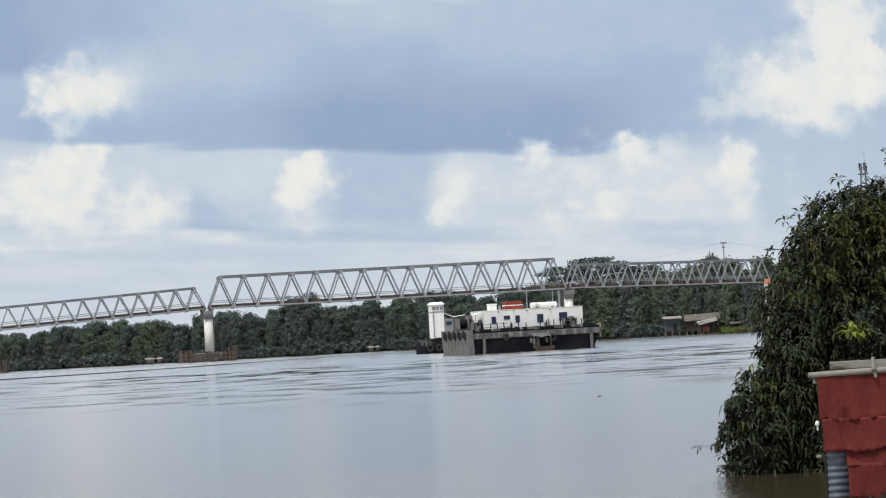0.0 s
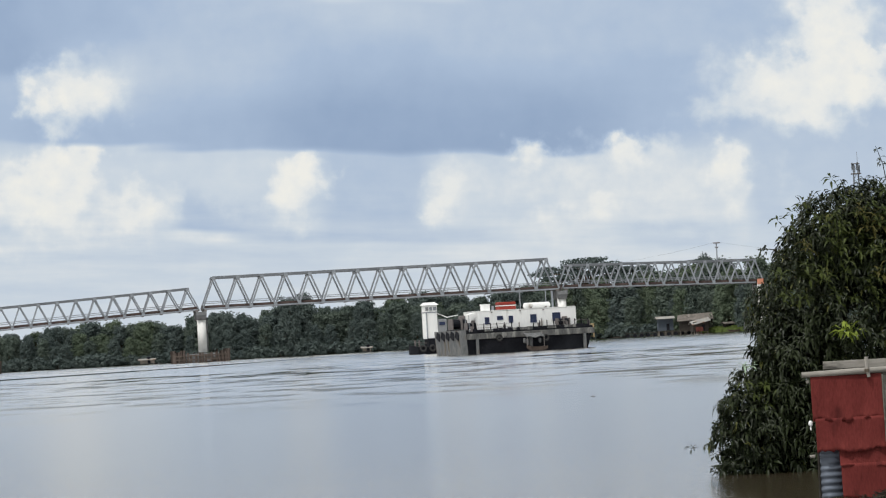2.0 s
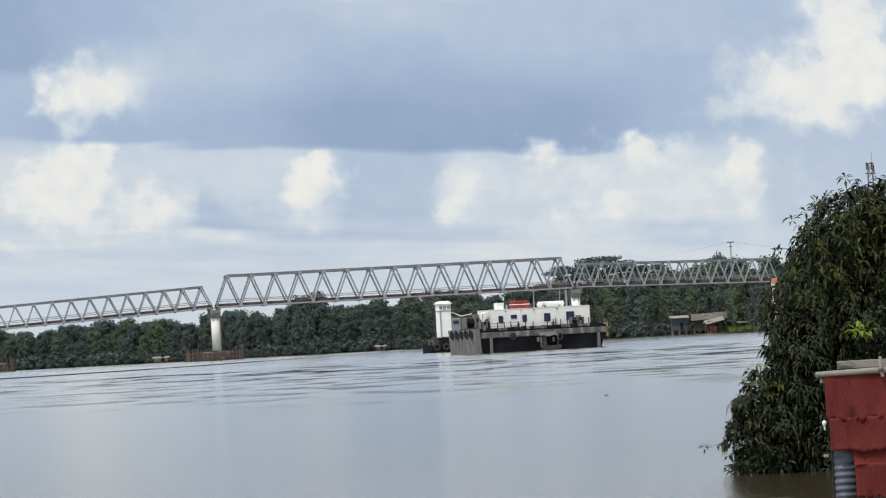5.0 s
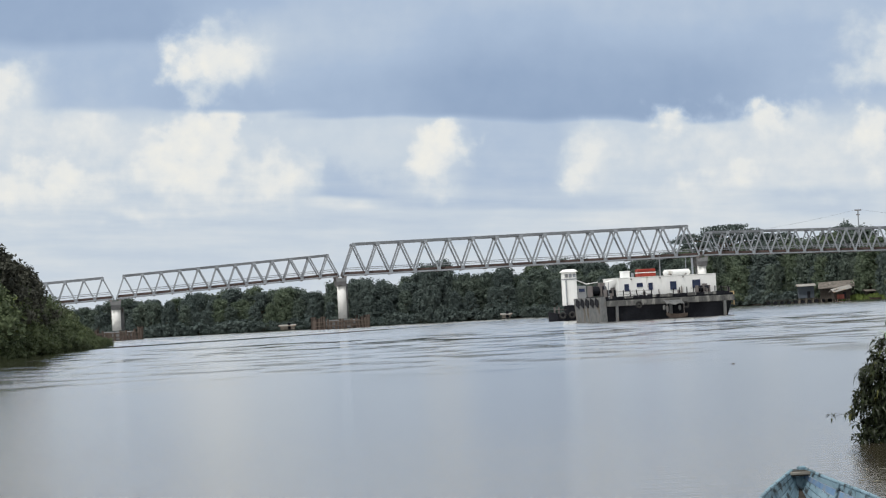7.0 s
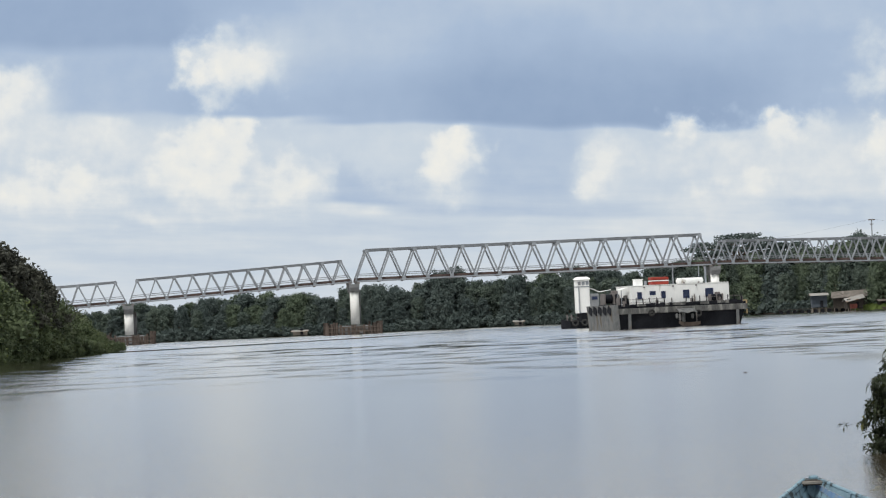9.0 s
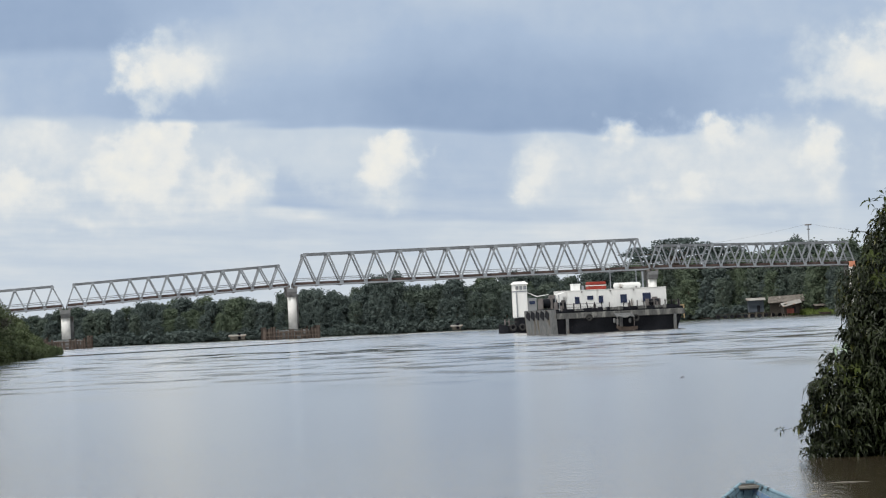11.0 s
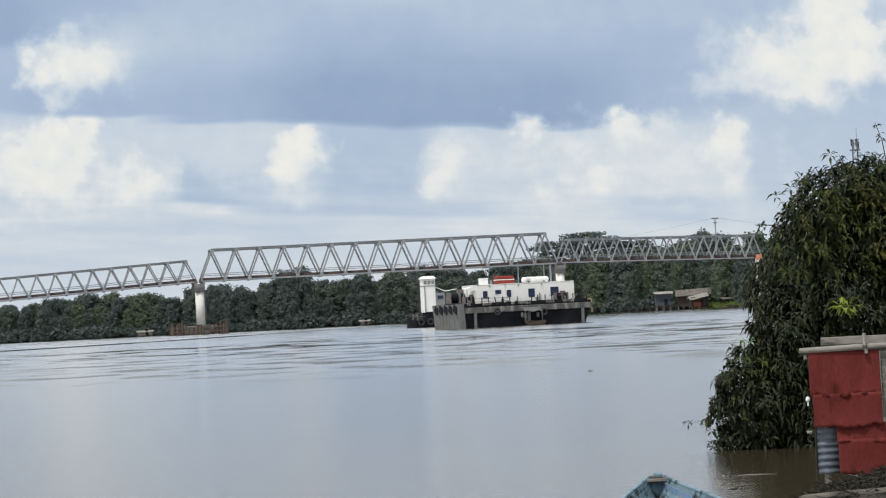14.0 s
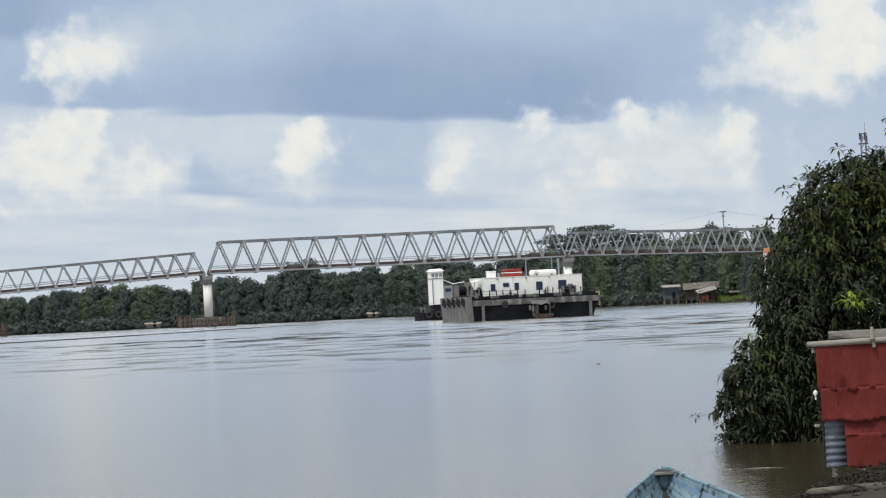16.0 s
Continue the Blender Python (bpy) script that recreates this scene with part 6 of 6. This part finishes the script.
        floor.add([(-a[1] * 0.3, -a[0], a[3] + 0.05), (a[1] * 0.3, -a[0], a[3] + 0.05), (b[1] * 0.3, -b[0], b[3] + 0.05), (-b[1] * 0.3, -b[0], b[3] + 0.05),
                   (-a[1] * 0.3, -a[0], a[3] - 0.02), (a[1] * 0.3, -a[0], a[3] - 0.02), (b[1] * 0.3, -b[0], b[3] - 0.02), (-b[1] * 0.3, -b[0], b[3] - 0.02)],
                  [(0, 1, 2, 3), (7, 6, 5, 4), (0, 4, 5, 1), (2, 6, 7, 3), (1, 5, 6, 2), (3, 7, 4, 0)])
    part("bottom", floor, DULL, t)
    part("stem_post", Mesh().box((0, 0.02, 0.46), (0.20, 0.04, 0.28), cham=0.01), BLUE, t)
    cap = Mesh().add([(-0.10, 0.06, 0.605), (0.10, 0.06, 0.605), (0.13, -0.12, 0.58), (-0.13, -0.12, 0.58), (-0.10, 0.06, 0.57), (0.10, 0.06, 0.57), (0.13, -0.12, 0.535), (-0.13, -0.12, 0.535)],
                     [(0, 3, 2, 1), (4, 5, 6, 7), (0, 1, 5, 4), (1, 2, 6, 5), (2, 3, 7, 6), (3, 0, 4, 7)])
    part("prow_cap", cap, DULL, t, "dark worn prow cap")
    # The highlight on the cap's front edge, put in as a pale strip.
    part("cap_edge", Mesh().box((0, -0.122, 0.565), (0.23, 0.016, 0.035), cham=0.006), PALE_WOOD, t, "pale strip for the highlight on the prow cap's edge")
    part("knob", Mesh().box((0.03, 0.05, 0.615), (0.10, 0.06, 0.04), cham=0.012), BLUE, t)
    for k, (s, w) in enumerate(((0.95, 0.41), (2.0, 0.61), (3.1, 0.69))):
        for side in (-1, 1):
            i = (6, 12, 15)[k]
            part("rib", Mesh().tube([at(i, side, v, 0.045) for v in (0.05, 0.35, 0.7, 0.98)], [0.022, 0.02, 0.02, 0.018], 6), BLUE, t)
    part("thwart", Mesh().box((0, -2.6, 0.22), (1.3, 0.22, 0.03), cham=0.006), DULL, t)
    part("rope_coil", ring(Mesh(), (0.0, 0, 0), 0.09, 0.02), DULL, t, m=pose(0.02, -0.75, 0.20, 80, 0, 0))


sampan()


LOG_WOOD = surface("bare_log", (0.09, 0.083, 0.07), (0.20, 0.185, 0.16), 0.9, 0, 3.0, 26.0, 0.6, streak=(0.25, 1, 1), stain=((0.04, 0.036, 0.03), 6.0, 0.52))


def dead_wood():
    logs = thing("driftwood_log", "pale bare driftwood log lying on the mud", "log", pose(4.7, 31.75, 0))
    part("stem", Mesh().tube([(-0.92, 0.06, 0.29), (-0.86, 0.06, 0.30), (-0.4, 0.02, 0.32), (0.3, 0.0, 0.335), (1.4, -0.1, 0.37)], [0.02, 0.042, 0.05, 0.056, 0.06], 10), LOG_WOOD, logs, smooth=True)
    dark = thing("driftwood_log", "dark sodden driftwood log at the water's edge", "log", pose(4.2, 33.2, 0))
    part("stem", Mesh().tube([(-0.75, 0, 0.10), (0, 0.1, 0.17), (0.7, 0.15, 0.20), (1.6, 0.4, 0.27)], [0.03, 0.05, 0.06, 0.05], 8), TWIG, dark, smooth=True)
    rnd = random.Random(12)
    for i in range(12):
        x, y = rnd.uniform(3.9, 6.0), rnd.uniform(32.2, 36.6)
        if x < 3.6 + (y - 31.3) * 0.25:
            x += 0.8
        z = max(ground_z(x, y), 0.02) + 0.03
        a, ln = rnd.uniform(-0.9, 0.9) + (math.pi if rnd.random() < .5 else 0), rnd.uniform(0.2, 0.6)
        b = thing("dead_branch", "thin dead branch lying on the mud", "branch", pose(x, y, z), "dead branches on the mud")
        d = Vector((math.cos(a), math.sin(a) * 0.5, 0))
        bend = Vector((0, 0, rnd.uniform(0.01, 0.07)))
        part("stem", Mesh().tube([(0, 0, 0), d * ln * 0.5 + bend, d * ln], [0.012, 0.009, 0.004], 6), TWIG, b)
        part("side_shoot", Mesh().tube([d * ln * 0.4 + bend * 0.8, d * ln * 0.55 + Vector((0.05, 0.1, 0.10))], [0.01, 0.004], 5), TWIG, b)
    heap = Mesh()
    for _ in range(800):
        y = rnd.uniform(31.2, 36.8)
        x = 3.3 + (y - 31) * 0.27 + abs(rnd.gauss(0, 1.1))
        z = max(ground_z(x, y), 0.0) + rnd.uniform(0, 0.05)
        a, ln = rnd.uniform(0, 6.3), rnd.uniform(0.05, 0.24)
        d = Vector((math.cos(a), math.sin(a), rnd.uniform(-0.1, 0.5))) * ln
        r = rnd.uniform(0.003, 0.009)
        heap.tube([(x, y, z), Vector((x, y, z)) + d], [r, r * 0.6], 4)
    tagged(part("brushwood", heap, TWIG), "tangle of small dark broken twigs on the mud", "brushwood", kind="stuff")
    # leaf litter and low weeds
    g = Mesh()
    for _ in range(5200):
        x, y = rnd.uniform(3.6, 7.5), rnd.uniform(31.5, 38.5)
        z = ground_z(x, y)
        if z < 0.03:
            continue
        a = rnd.uniform(0, 6.3)
        blade(g, Vector((x, y, z + 0.01)), Vector((math.cos(a), math.sin(a), rnd.uniform(0, 0.9))).normalized(), Vector((0, 0, 1)), rnd.uniform(0.06, 0.16), 0.035, 0.5)
    tagged(part("litter", g, leaf_material("dead_leaves", (0.012, 0.014, 0.008), (0.05, 0.045, 0.028), 0.8)), "brown dead leaves and weeds strewn over the mud", "litter", kind="stuff")


dead_wood()


def flotsam():
    t = thing("drift_twig", "small dark twig drifting on the river", "twig", pose(5.64, 111.90, 0))
    part("stem", Mesh().tube([(-0.08, 0, 0.0), (0, 0.04, 0.04), (0.09, 0, 0.0)], [0.015, 0.02, 0.012], 6), BARK, t)
    s = thing("drift_stick", "thin pale stick drifting by the bank", "stick", pose(4.05, 41.56, -0.003))
    part("stem", Mesh().tube([(0, 0, 0), (0.2, 0.02, 0.006), (0.42, -0.05, 0.004), (0.59, -0.1, 0.0)], [0.004, 0.007, 0.007, 0.004], 6), PALE_WOOD, s)
    pale = leaf_material("bleached_leaves", (0.20, 0.19, 0.13), (0.34, 0.32, 0.24), 0.5)
    for x, y, a, k in ((3.66, 38.57, 20, 1.0), (3.85, 41.3, 70, 0.8), (3.6, 38.9, 130, 0.7), (3.74, 39.6, 200, 0.6)):
        f = thing("floating_leaf", "pale dead leaf floating on the brown water", "leaf", pose(x, y, 0.012, 0, 0, a))
        f.scale = (k, k, k)
        tagged(f, group="leaves adrift by the bank")
        leaf = Mesh()
        blade(leaf, Vector((0, 0, 0)), Vector((1, 0, 0)), Vector((0, 0, 1)), 0.2, 0.07, 0.1)
        part("blade", leaf, pale, f)


flotsam()
